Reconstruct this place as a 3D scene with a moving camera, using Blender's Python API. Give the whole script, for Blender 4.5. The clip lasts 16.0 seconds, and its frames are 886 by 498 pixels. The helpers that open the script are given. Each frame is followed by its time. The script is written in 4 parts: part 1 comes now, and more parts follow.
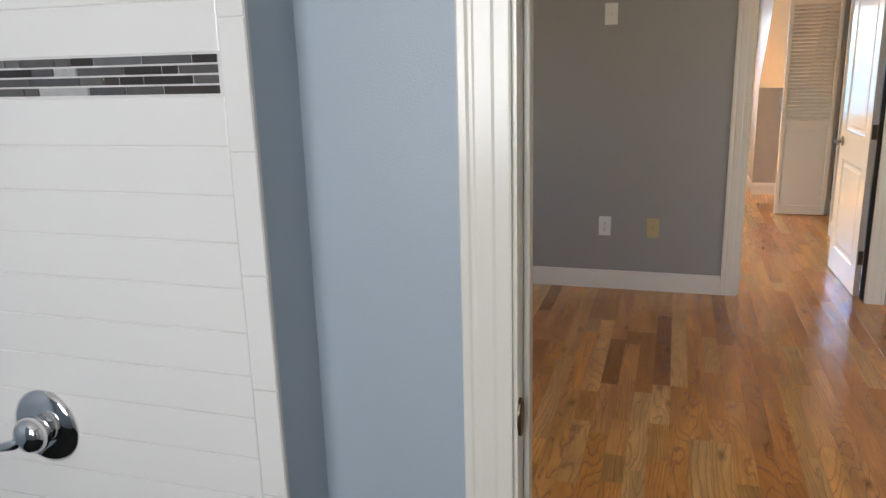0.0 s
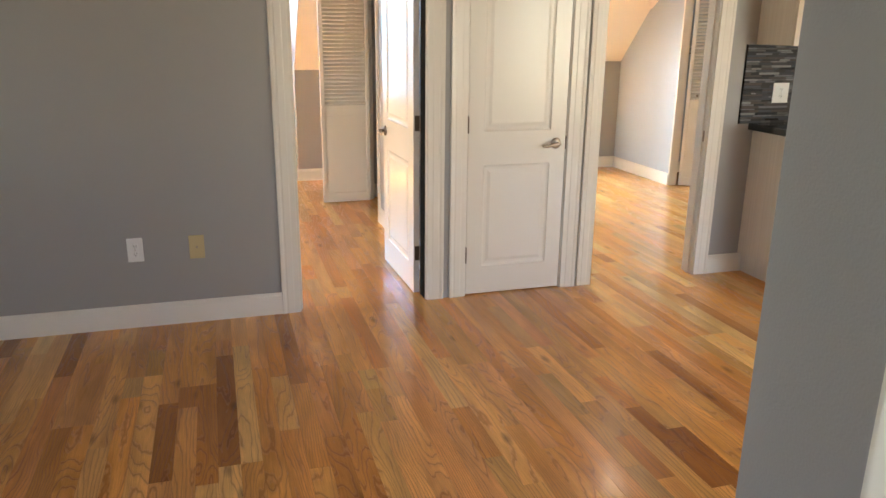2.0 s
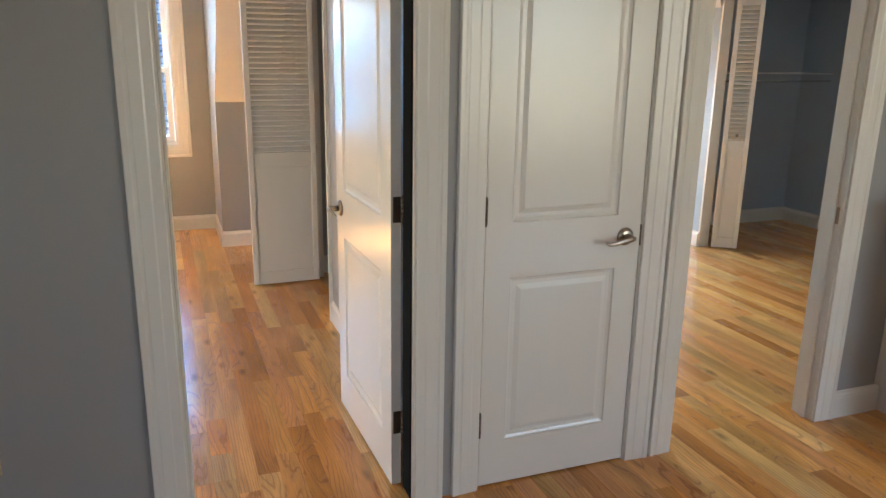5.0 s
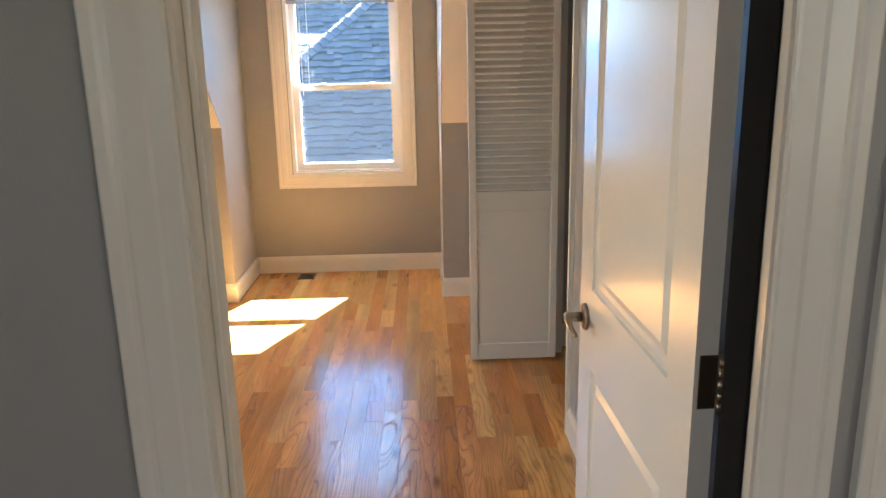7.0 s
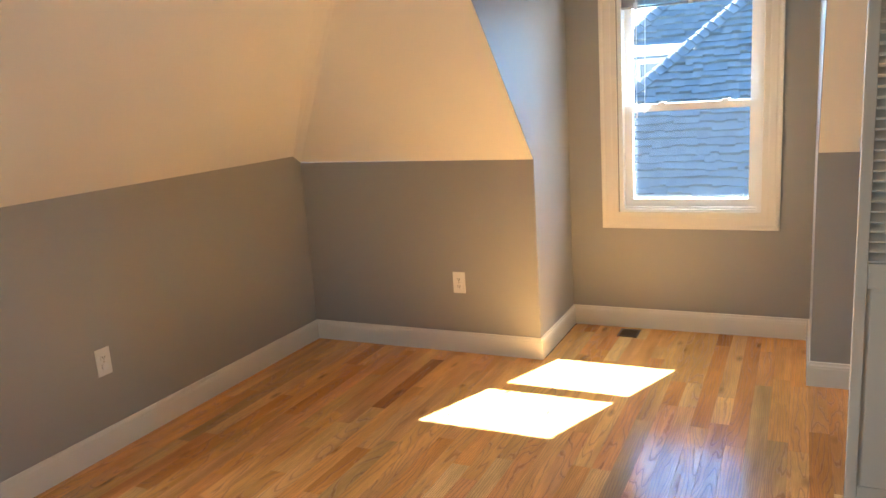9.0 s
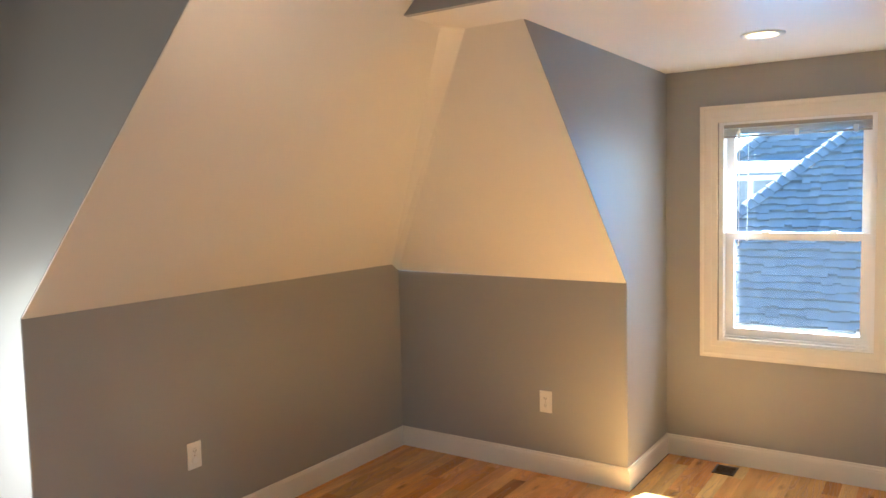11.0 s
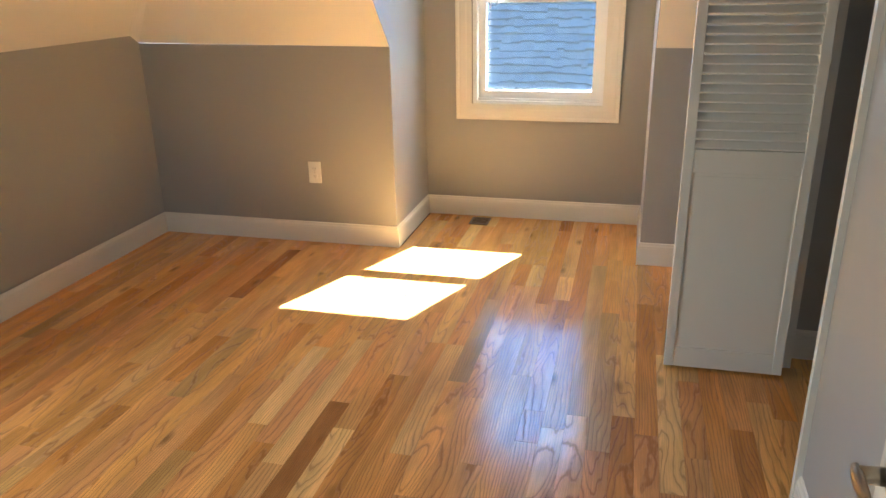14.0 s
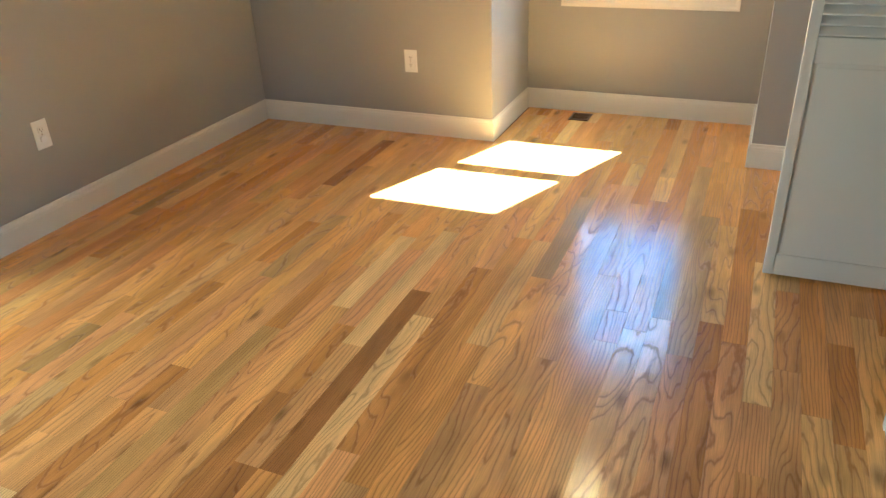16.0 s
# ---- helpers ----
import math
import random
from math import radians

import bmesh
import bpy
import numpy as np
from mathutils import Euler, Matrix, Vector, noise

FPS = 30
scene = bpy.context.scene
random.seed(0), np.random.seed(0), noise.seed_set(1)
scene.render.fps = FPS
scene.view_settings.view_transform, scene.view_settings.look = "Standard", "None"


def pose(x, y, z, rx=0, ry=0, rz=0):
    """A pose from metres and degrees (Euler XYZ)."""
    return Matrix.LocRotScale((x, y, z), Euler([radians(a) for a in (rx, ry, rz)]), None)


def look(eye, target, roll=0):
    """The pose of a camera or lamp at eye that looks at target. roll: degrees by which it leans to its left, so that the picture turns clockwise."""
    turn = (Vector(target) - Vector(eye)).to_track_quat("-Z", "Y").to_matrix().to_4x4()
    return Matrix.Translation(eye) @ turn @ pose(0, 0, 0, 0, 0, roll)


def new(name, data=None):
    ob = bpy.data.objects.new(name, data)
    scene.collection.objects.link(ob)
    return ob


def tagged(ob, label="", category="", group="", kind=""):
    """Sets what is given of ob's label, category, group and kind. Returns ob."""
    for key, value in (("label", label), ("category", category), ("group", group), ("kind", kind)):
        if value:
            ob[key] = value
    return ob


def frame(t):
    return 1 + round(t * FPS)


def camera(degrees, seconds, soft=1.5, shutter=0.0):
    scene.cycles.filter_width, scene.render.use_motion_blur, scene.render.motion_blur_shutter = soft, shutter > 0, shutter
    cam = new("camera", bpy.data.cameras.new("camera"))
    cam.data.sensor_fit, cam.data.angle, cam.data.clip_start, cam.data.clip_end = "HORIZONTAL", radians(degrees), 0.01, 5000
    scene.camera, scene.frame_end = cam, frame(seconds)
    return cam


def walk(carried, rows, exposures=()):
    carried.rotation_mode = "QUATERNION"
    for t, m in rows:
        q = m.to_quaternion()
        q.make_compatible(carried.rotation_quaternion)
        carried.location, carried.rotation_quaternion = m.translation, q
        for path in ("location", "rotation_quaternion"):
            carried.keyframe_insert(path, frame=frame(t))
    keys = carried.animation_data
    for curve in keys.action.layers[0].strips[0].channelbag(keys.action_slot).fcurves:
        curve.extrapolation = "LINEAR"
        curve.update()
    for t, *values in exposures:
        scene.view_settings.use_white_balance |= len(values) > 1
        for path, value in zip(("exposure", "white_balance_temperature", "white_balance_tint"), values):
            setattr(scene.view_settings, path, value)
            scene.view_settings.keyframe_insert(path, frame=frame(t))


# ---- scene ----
cam = camera(61.5, 16.0)
PATH = [
    (0, (0.027, 0.108, 1.516), (-0.554, 1.958, 1.025), -1.6),
    (0.5, (0.065, 0.214, 1.457), (-0.197, 2.085, 0.803), -1.9),
    (1, (0.113, 0.459, 1.463), (0.009, 2.338, 0.786), -1.4),
    (1.5, (0.101, 0.696, 1.498), (0.244, 2.591, 0.873), -0.5),
    (2, (0.064, 0.987, 1.547), (0.623, 2.822, 0.982), 0.6),
    (2.5, (0.104, 1.282, 1.531), (0.868, 3.051, 0.994), 2.7),
    (3, (0.18, 1.543, 1.526), (1.015, 3.286, 1.011), 3.8),
    (3.2, (0.203, 1.675, 1.511), (1.104, 3.387, 1.004), 3.7),
    (5.3, (0.489, 3.004, 1.542), (1.111, 4.833, 1.024), 0.6),
    (5.5, (0.518, 3.127, 1.527), (1.086, 4.972, 1.005), 0.5),
    (6, (0.638, 3.477, 1.513), (0.964, 5.381, 0.994), 0.1),
    (6.5, (0.68, 3.788, 1.509), (0.846, 5.716, 1.003), -0.4),
    (7, (0.742, 4.1, 1.51), (0.789, 6.04, 1.024), -1.2),
    (7.5, (0.837, 4.401, 1.497), (0.643, 6.333, 1.017), -2.0),
    (8, (0.842, 4.619, 1.477), (0.465, 6.523, 0.996), -3.0),
    (8.5, (0.782, 4.871, 1.502), (0.216, 6.732, 1.037), -3.7),
    (9, (0.794, 4.991, 1.529), (-0.068, 6.748, 1.117), -3.9),
    (9.5, (0.839, 5.04, 1.583), (-0.251, 6.692, 1.299), -2.4),
    (9.7, (0.865, 5.034, 1.6), (-0.286, 6.654, 1.376), -2.1),
    (11.8, (0.888, 4.988, 1.643), (-0.13, 6.703, 1.501), -1.5),
    (12, (0.884, 4.983, 1.634), (-0.05, 6.743, 1.464), -1.4),
    (12.5, (0.829, 4.954, 1.615), (0.102, 6.8, 1.361), -1.5),
    (13, (0.792, 4.916, 1.583), (0.206, 6.794, 1.221), -1.6),
    (13.5, (0.774, 4.903, 1.56), (0.267, 6.77, 1.053), -1.3),
    (14, (0.777, 4.921, 1.501), (0.306, 6.737, 0.808), -1.1),
    (14.5, (0.796, 4.936, 1.446), (0.336, 6.662, 0.544), -1.4),
    (15, (0.798, 4.939, 1.396), (0.317, 6.533, 0.288), -2.4),
    (15.5, (0.813, 4.95, 1.389), (0.262, 6.487, 0.233), -2.9),
    (16, (0.835, 4.985, 1.447), (0.125, 6.607, 0.518), -2.4),
]
EXPOSURES = [(0, 4.9, 6700, 12), (1.0, 5.1, 7600, 15), (1.5, 5.1, 7800, 15), (2.0, 5.2, 6900, 11), (2.5, 5.25, 6600, 10), (3.2, 5.15, 6500, 9), (5.5, 4.5, 6000, 7), (6.2, 4.4, 6000, 7), (7, 4.3, 6100, 8), (8, 4.2, 6400, 8), (9, 4.3, 5600, 2), (12, 4.25, 5450, 2), (13.5, 4.3, 5450, 1), (14.5, 4.4, 5600, 0), (15.3, 4.5, 5500, -2), (16, 4.6, 5200, -8)]
walk(cam, [(t, look(eye, target, roll)) for t, eye, target, roll in PATH], EXPOSURES)
# ------------------------------------------------------------------ light
world = bpy.data.worlds.new("sky")
scene.world = world
world.use_nodes = True
wn = world.node_tree.nodes
sky = wn.new("ShaderNodeTexSky")
sky.sky_type, sky.sun_disc = "NISHITA", False
sky.dust_density, sky.ozone_density = 0.0, 5.0
SUN_DIR = Vector((0.403, 1.0, 1.12)).normalized()
sky.sun_elevation = math.asin(SUN_DIR.z)
sky.sun_rotation = math.atan2(SUN_DIR.x, SUN_DIR.y)
world.node_tree.links.new(sky.outputs[0], wn["Background"].inputs[0])
wn["Background"].inputs[1].default_value = 0.05
sun = new("sun", bpy.data.lights.new("sun", "SUN"))
sun.data.energy, sun.data.angle, sun.data.color = 5.0, radians(0.5), (1.0, 0.92, 0.80)
sun.matrix_world = look(SUN_DIR * 30, (0, 0, 0))


def area(name, x, y, z, toward, w, h, power, colour):
    d = bpy.data.lights.new(name, "AREA")
    d.shape, d.size, d.size_y, d.energy, d.color = "RECTANGLE", w, h, power, colour
    ob = new(name, d)
    ob.matrix_world = look((x, y, z), (x + toward[0], y + toward[1], z + toward[2]))
    return ob


DAY = (0.86, 0.93, 1.0)
area("window_light_alcove", 0.19, 9.75, 1.4, (0, -1, -0.05), 0.75, 1.25, 0.85, (0.10, 0.50, 1.0))
area("window_light_west", -2.66, 5.72, 0.78, (1, 0.0, -0.35), 0.9, 1.1, 2.1, (1.0, 0.88, 0.74))
# added lamp in an unseen dormer, brightens the room behind the second doorway
area("added_light_east_room", 3.2, 9.6, 1.4, (0, -1, -0.05), 0.8, 1.25, 6.0, (0.72, 0.87, 1.0))
area("window_light_living", 5.3, -1.12, 1.35, (0, 1, -0.4), 2.2, 1.9, 1.45, (1.0, 0.84, 0.64))
# unseen lamp added to brighten the wall end by the bathroom door
area("fill_light_hall", -3.02, 1.95, 1.5, (1, -0.25, -0.05), 0.75, 1.15, 0.38, (1.0, 0.93, 0.85))
# lamp added behind the start point to light the bathroom; no window here
area("fill_light_bath", -0.6, -1.15, 1.6, (0, 1, -0.05), 0.8, 0.9, 1.1, (0.94, 0.97, 1.0))


# ------------------------------------------------------------------ materials
def mat(name, base, rough=0.5, metal=0.0, vary=0.06, scale=3.0, bump=0.0, bscale=200.0, coat=0.0, spec=0.5):
    m = bpy.data.materials.new(name)
    m.use_nodes = True
    nt = m.node_tree
    b = nt.nodes["Principled BSDF"]
    b.inputs["Roughness"].default_value = rough
    b.inputs["Metallic"].default_value = metal
    b.inputs["Coat Weight"].default_value = coat
    b.inputs["Specular IOR Level"].default_value = spec
    geo = nt.nodes.new("ShaderNodeNewGeometry")
    n1 = nt.nodes.new("ShaderNodeTexNoise")
    n1.inputs["Scale"].default_value = scale
    n1.inputs["Detail"].default_value = 6
    nt.links.new(geo.outputs["Position"], n1.inputs["Vector"])
    mix = nt.nodes.new("ShaderNodeMix")
    mix.data_type = "RGBA"
    lo = [c * (1 - vary) for c in base]
    hi = [min(1, c * (1 + vary)) for c in base]
    mix.inputs[6].default_value, mix.inputs[7].default_value = (*lo, 1), (*hi, 1)
    nt.links.new(n1.outputs["Fac"], mix.inputs[0])
    nt.links.new(mix.outputs[2], b.inputs["Base Color"])
    if bump:
        n2 = nt.nodes.new("ShaderNodeTexNoise")
        n2.inputs["Scale"].default_value = bscale
        n2.inputs["Detail"].default_value = 3
        nt.links.new(geo.outputs["Position"], n2.inputs["Vector"])
        bp = nt.nodes.new("ShaderNodeBump")
        bp.inputs["Strength"].default_value = bump
        bp.inputs["Distance"].default_value = 0.002
        nt.links.new(n2.outputs["Fac"], bp.inputs["Height"])
        nt.links.new(bp.outputs["Normal"], b.inputs["Normal"])
        rr = nt.nodes.new("ShaderNodeMapRange")
        rr.inputs[3].default_value, rr.inputs[4].default_value = rough * 0.88, min(1, rough * 1.12)
        nt.links.new(n1.outputs["Fac"], rr.inputs[0])
        nt.links.new(rr.outputs[0], b.inputs["Roughness"])
    return m


GREY = mat("grey_wall_paint", (0.352, 0.347, 0.337), 0.42, vary=0.025, bump=0.25, bscale=260)
PALE = mat("pale_grey_blue_paint", (0.40, 0.47, 0.54), 0.45, vary=0.025, bump=0.25, bscale=260)
WHITE = mat("white_ceiling_paint", (0.80, 0.775, 0.73), 0.33, vary=0.02, bump=0.12, bscale=240)
TRIM = mat("white_trim_paint", (0.80, 0.77, 0.70), 0.24, vary=0.02, bump=0.08, bscale=90)
DOORW = mat("white_door_paint", (0.79, 0.76, 0.695), 0.22, vary=0.015, bump=0.10, bscale=70)
VINYL = mat("white_vinyl", (0.82, 0.83, 0.84), 0.3, vary=0.01)
NICKEL = mat("satin_nickel", (0.38, 0.325, 0.265), 0.28, metal=1.0, vary=0.05)
CHROME = mat("chrome", (0.75, 0.76, 0.78), 0.06, metal=1.0, vary=0.02)
# near-black for slots and joints, also the shade painted along the hinge jamb
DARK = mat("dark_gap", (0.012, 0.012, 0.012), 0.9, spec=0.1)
PLATE = mat("white_plastic_plate", (0.8, 0.8, 0.78), 0.3, vary=0.01)
IVORY = mat("ivory_plastic_plate", (0.55, 0.45, 0.24), 0.35, vary=0.02)


# ------------------------------------------------------------------ building helpers
def boxes(bm, *bs):
    for x0, y0, z0, x1, y1, z1 in bs:
        v = [bm.verts.new(p) for p in ((x0, y0, z0), (x1, y0, z0), (x1, y1, z0), (x0, y1, z0), (x0, y0, z1), (x1, y0, z1), (x1, y1, z1), (x0, y1, z1))]
        for f in ((3, 2, 1, 0), (4, 5, 6, 7), (0, 1, 5, 4), (1, 2, 6, 5), (2, 3, 7, 6), (3, 0, 4, 7)):
            bm.faces.new([v[i] for i in f])
    return bm


def bx(*bs, bevel=0.0, seg=1):
    bm = boxes(bmesh.new(), *bs)
    if bevel:
        bmesh.ops.bevel(bm, geom=bm.edges[:], offset=bevel, segments=seg, affect="EDGES", profile=0.6)
    return bm


def prism(poly, off):
    """A slab from a flat outline and an offset."""
    bm = bmesh.new()
    a = [bm.verts.new(p) for p in poly]
    b = [bm.verts.new(Vector(p) + Vector(off)) for p in poly]
    n = len(poly)
    bm.faces.new(a)
    bm.faces.new(b[::-1])
    for i in range(n):
        bm.faces.new((a[i], b[i], b[(i + 1) % n], a[(i + 1) % n]))
    bmesh.ops.recalc_face_normals(bm, faces=bm.faces[:])
    return bm


def tube(bm, pts, r, n=10, closed_ends=True):
    """A round bar along a line of points."""
    rings = []
    pts = [Vector(p) for p in pts]
    for i, p in enumerate(pts):
        d = (pts[min(i + 1, len(pts) - 1)] - pts[max(i - 1, 0)]).normalized()
        q = d.to_track_quat("Z", "Y")
        rr = r[i] if isinstance(r, (list, tuple)) else r
        rings.append([bm.verts.new(p + q @ Vector((rr * math.cos(2 * math.pi * k / n), rr * math.sin(2 * math.pi * k / n), 0))) for k in range(n)])
    for a, b in zip(rings, rings[1:]):
        for k in range(n):
            bm.faces.new((a[k], a[(k + 1) % n], b[(k + 1) % n], b[k]))
    if closed_ends:
        bm.faces.new(rings[0][::-1])
        bm.faces.new(rings[-1])
    return bm


def mesh(name, bm, material, smooth=False):
    me = bpy.data.meshes.new(name)
    bm.to_mesh(me)
    bm.free()
    me.materials.append(material)
    if smooth:
        for p in me.polygons:
            p.use_smooth = True
    return me


def thing(name, bm, material, label, category, group="", kind="", smooth=False):
    return tagged(new(name, mesh(name, bm, material, smooth)), label, category, group, kind)


def root(name, x, y, z, rz, label, category, group="", kind=""):
    ob = new(name)
    ob.empty_display_size = 0.1
    ob.matrix_world = pose(x, y, z, 0, 0, rz)
    return tagged(ob, label, category, group, kind)


def part(name, bm, material, parent, label="", smooth=False):
    ob = new(name, mesh(name, bm, material, smooth))
    ob.parent = parent
    if label:
        ob["label"] = label
    return ob


def structure(name, bm, material, label="", category="wall"):
    return thing(name, bm, material, label, category, kind="structure")


# ------------------------------------------------------------------ shell
H = 2.5
floor = structure("floor", bx((-3.2, -2.7, -0.15, 7.2, 9.7, -0.012)), DARK, "subfloor under the oak strip floor", "floor")
# wall between the hall and the bedrooms
structure("wall_north", boxes(bmesh.new(), (-3.0, 5.018, 0, 0.435, 5.13, H), (0.435, 5.018, 2.06, 1.205, 5.13, H), (1.205, 5.018, 0, 1.42, 5.13, H),
    (1.42, 5.018, 2.06, 2.065, 5.13, H), (2.065, 5.018, 0, 2.262, 5.13, H), (2.262, 5.018, 2.06, 3.035, 5.13, H), (3.035, 5.018, 0, 7.0, 5.13, H)), GREY, "grey painted hall wall with three door openings")
# this opening is out of view and only makes room for the added lamp
structure("wall_hall_west", boxes(bmesh.new(), (-3.12, -2.5, 0, -3.0, 1.55, H), (-3.12, 2.35, 0, -3.0, 5.13, H), (-3.12, 1.55, 0, -3.0, 2.35, 0.9), (-3.12, 1.55, 2.1, -3.0, 2.35, H)), GREY, "grey painted hall wall with an unseen opening added for light")
structure("wall_living_east", bx((7.0, -2.5, 0, 7.12, 5.13, H)), GREY, "grey painted living room wall")
structure("wall_living_south", boxes(bmesh.new(), (0.815, -1.32, 0, 4.15, -1.2, H), (6.45, -1.32, 0, 7.12, -1.2, H), (4.15, -1.32, 0, 6.45, -1.2, 0.3), (4.15, -1.32, 2.35, 6.45, -1.2, H)), GREY, "grey painted living room wall with a wide window opening")
structure("ceiling_hall", bx((-3.12, -2.62, H, 7.12, 5.13, H + 0.12)), WHITE, "white painted flat ceiling", "ceiling")
# bathroom
structure("wall_bath_north", boxes(bmesh.new(), (-3.0, 1.25, 0, -0.227, 1.37, H), (-0.227, 1.25, 2.06, 0.543, 1.37, H), (0.543, 1.25, 0, 0.695, 1.37, H)), PALE, "pale blue-grey painted bathroom wall with the door opening")
structure("wall_bath_east", bx((0.695, -2.5, 0, 0.815, 1.70, H)), GREY, "grey painted wall beside the bathroom door")
structure("wall_bath_south", boxes(bmesh.new(), (-2.0, -1.32, 0, 0.695, -1.2, H)), PALE, "pale bathroom wall")
structure("wall_bath_west", bx((-2.12, -1.2, 0, -2.0, 1.25, H)), PALE, "pale bathroom wall")
structure("wall_tub_wing", bx((-2.0, 1.11, 0, -0.575, 1.25, H)), PALE, "blue-grey painted wing wall at the end of the bathtub")
# bedroom with sloping ceilings
KX, KY, CZ, TOPZ = -2.05, 8.84, 2.33, 2.75
structure("wall_bedroom_west", prism([(KX, 6.45, 0), (KX, KY, 0), (KX, KY, 1.155), (KX, 8.77, 1.2), (KX, 6.45, 1.2)], (-0.1, 0, 0)), GREY, "low grey knee wall under the sloping ceiling")
structure("wall_bedroom_north", prism([(KX - 0.1, KY, 0), (-0.518, KY, 0), (-0.518, KY, 1.14), (KX - 0.1, KY, 1.155)], (0, 0.1, 0)), GREY, "low grey knee wall beside the window alcove")
for x0, x1, nm in ((0.863, 2.697, "wall_bedroom_north_east"), (3.703, 4.57, "wall_room_north")):
    kz = 1.14 if x0 < 1 else 1.22
    structure(nm, prism([(x0, KY, 0), (x1, KY, 0), (x1, KY, kz), (x0, KY, kz)], (0, 0.1, 0)), GREY, "low grey knee wall")
structure("ceiling_slope_west", prism([(KX, 6.45, 1.2), (KX, 8.77, 1.2), (-0.85, 7.6, 2.33), (-0.85, 7.35, 2.33), (-0.404, 7.35, TOPZ), (-0.404, 6.45, TOPZ)], (-0.07, 0, 0.07)), WHITE, "white sloping ceiling over the knee wall", "ceiling")
structure("ceiling_slope_hip", prism([(KX, 8.77, 1.2), (KX, KY, 1.155), (-0.79, 7.70, 2.33), (-0.85, 7.6, 2.33)], (-0.06, 0.06, 0.07)), WHITE, "narrow white hip strip between two sloping ceilings", "ceiling")
structure("ceiling_slope_north", prism([(KX, KY, 1.155), (-0.518, KY, 1.14), (-0.518, 7.70, 2.33), (-0.79, 7.70, 2.33)], (0, 0.07, 0.07)), WHITE, "white sloping ceiling beside the dormer", "ceiling")
for x0, x1, nm in ((0.863, 2.697, "ceiling_slope_north_east"), (3.703, 4.57, "ceiling_slope_room")):
    kz = 1.14 if x0 < 1 else 1.22
    structure(nm, prism([(x0, KY, kz), (x1, KY, kz), (x1, 7.52, kz + 1.38), (x0, 7.52, kz + 1.38)], (0, 0.07, 0.07)), WHITE, "white sloping ceiling", "ceiling")
# the alcove's two cheeks, then two of an unseen dormer added for light
for nm, x, dx in (("wall_alcove_west", -0.515, -0.08), ("wall_alcove_east", 0.86, 0.08), ("wall_added_dormer_left", 2.70, -0.08), ("wall_added_dormer_right", 3.70, 0.08)):
    structure(nm, prism([(x, KY + 0.004, 0), (x, 9.53, 0), (x, 9.53, CZ), (x, 7.704, CZ), (x, KY + 0.004, 1.14)], (dx, 0, 0)), GREY, "grey painted cheek wall of the dormer alcove")
WX0, WX1, WZ0, WZ1 = -0.205, 0.595, 0.73, 2.02
structure("wall_alcove_north", boxes(bmesh.new(), (-0.6, 9.53, 0, WX0, 9.66, 2.45), (WX1, 9.53, 0, 0.95, 9.66, 2.45), (WX0, 9.53, 0, WX1, 9.66, WZ0), (WX0, 9.53, WZ1, WX1, 9.66, 2.45)), GREY, "grey painted dormer wall with the window opening")
# end wall and ceiling of the added dormer, out of view
structure("wall_added_dormer_north", boxes(bmesh.new(), (2.62, 9.53, 0, 2.78, 9.63, 2.45), (3.62, 9.53, 0, 3.78, 9.63, 2.45), (2.78, 9.53, 0, 3.62, 9.63, 0.73), (2.78, 9.53, 2.03, 3.62, 9.63, 2.45)), GREY, "grey painted wall of an unseen dormer added to let in light")
structure("ceiling_added_dormer", bx((2.62, 7.60, CZ, 3.78, 9.63, CZ + 0.1)), WHITE, "white flat dormer ceiling", "ceiling")
LX, LY, LR = 0.19, 8.68, 0.066
structure("ceiling_alcove", boxes(bmesh.new(), (-0.85, 7.38, CZ, LX - LR, 9.66, CZ + 0.1), (LX + LR, 7.38, CZ, 1.44, 9.66, CZ + 0.1), (LX - LR, 7.38, CZ, LX + LR, LY - LR, CZ + 0.1), (LX - LR, LY + LR, CZ, LX + LR, 9.66, CZ + 0.1)), WHITE, "white flat dormer ceiling", "ceiling")
structure("wall_header", bx((-0.85, 7.35, CZ - 0.002, 1.44, 7.38, TOPZ)), GREY, "grey painted step above the dormer ceiling")
structure("ceiling_bedroom", bx((-3.1, 5.13, TOPZ, 1.44, 7.38, TOPZ + 0.1)), WHITE, "white flat ceiling", "ceiling")
structure("wall_dormer_cheek", prism([(-3.1, 6.447, 0), (KX - 0.004, 6.447, 0), (KX - 0.004, 6.447, 1.204), (-0.408, 6.447, TOPZ), (-3.1, 6.447, TOPZ)], (0, 0.08, 0)), GREY, "grey painted cheek wall of the side dormer")
structure("wall_dormer_west", boxes(bmesh.new(), (-2.7, 5.13, 0, -2.6, 5.27, TOPZ), (-2.7, 6.17, 0, -2.6, 6.445, TOPZ), (-2.7, 5.27, 0, -2.6, 6.17, 0.23), (-2.7, 5.27, 1.33, -2.6, 6.17, TOPZ)), GREY, "grey painted side dormer wall with a window opening")
structure("wall_bedroom_south_upper", bx((-3.1, 5.018, H + 0.12, 1.44, 5.13, TOPZ)), GREY, "grey wall above the door")
structure("wall_bedroom_east", boxes(bmesh.new(), (1.32, 5.13, 0, 1.44, 6.92, TOPZ), (1.32, 6.92, 2.02, 1.44, 7.80, TOPZ), (1.32, 7.80, 0, 1.44, KY, TOPZ)), GREY, "grey painted wall with the closet opening")
structure("wall_closet", boxes(bmesh.new(), (2.1, 5.13, 0, 2.2, KY, H), (1.44, 7.9, 0, 2.1, 8.0, H), (1.44, 6.3, 0, 2.1, 6.4, H)), GREY, "grey closet walls")
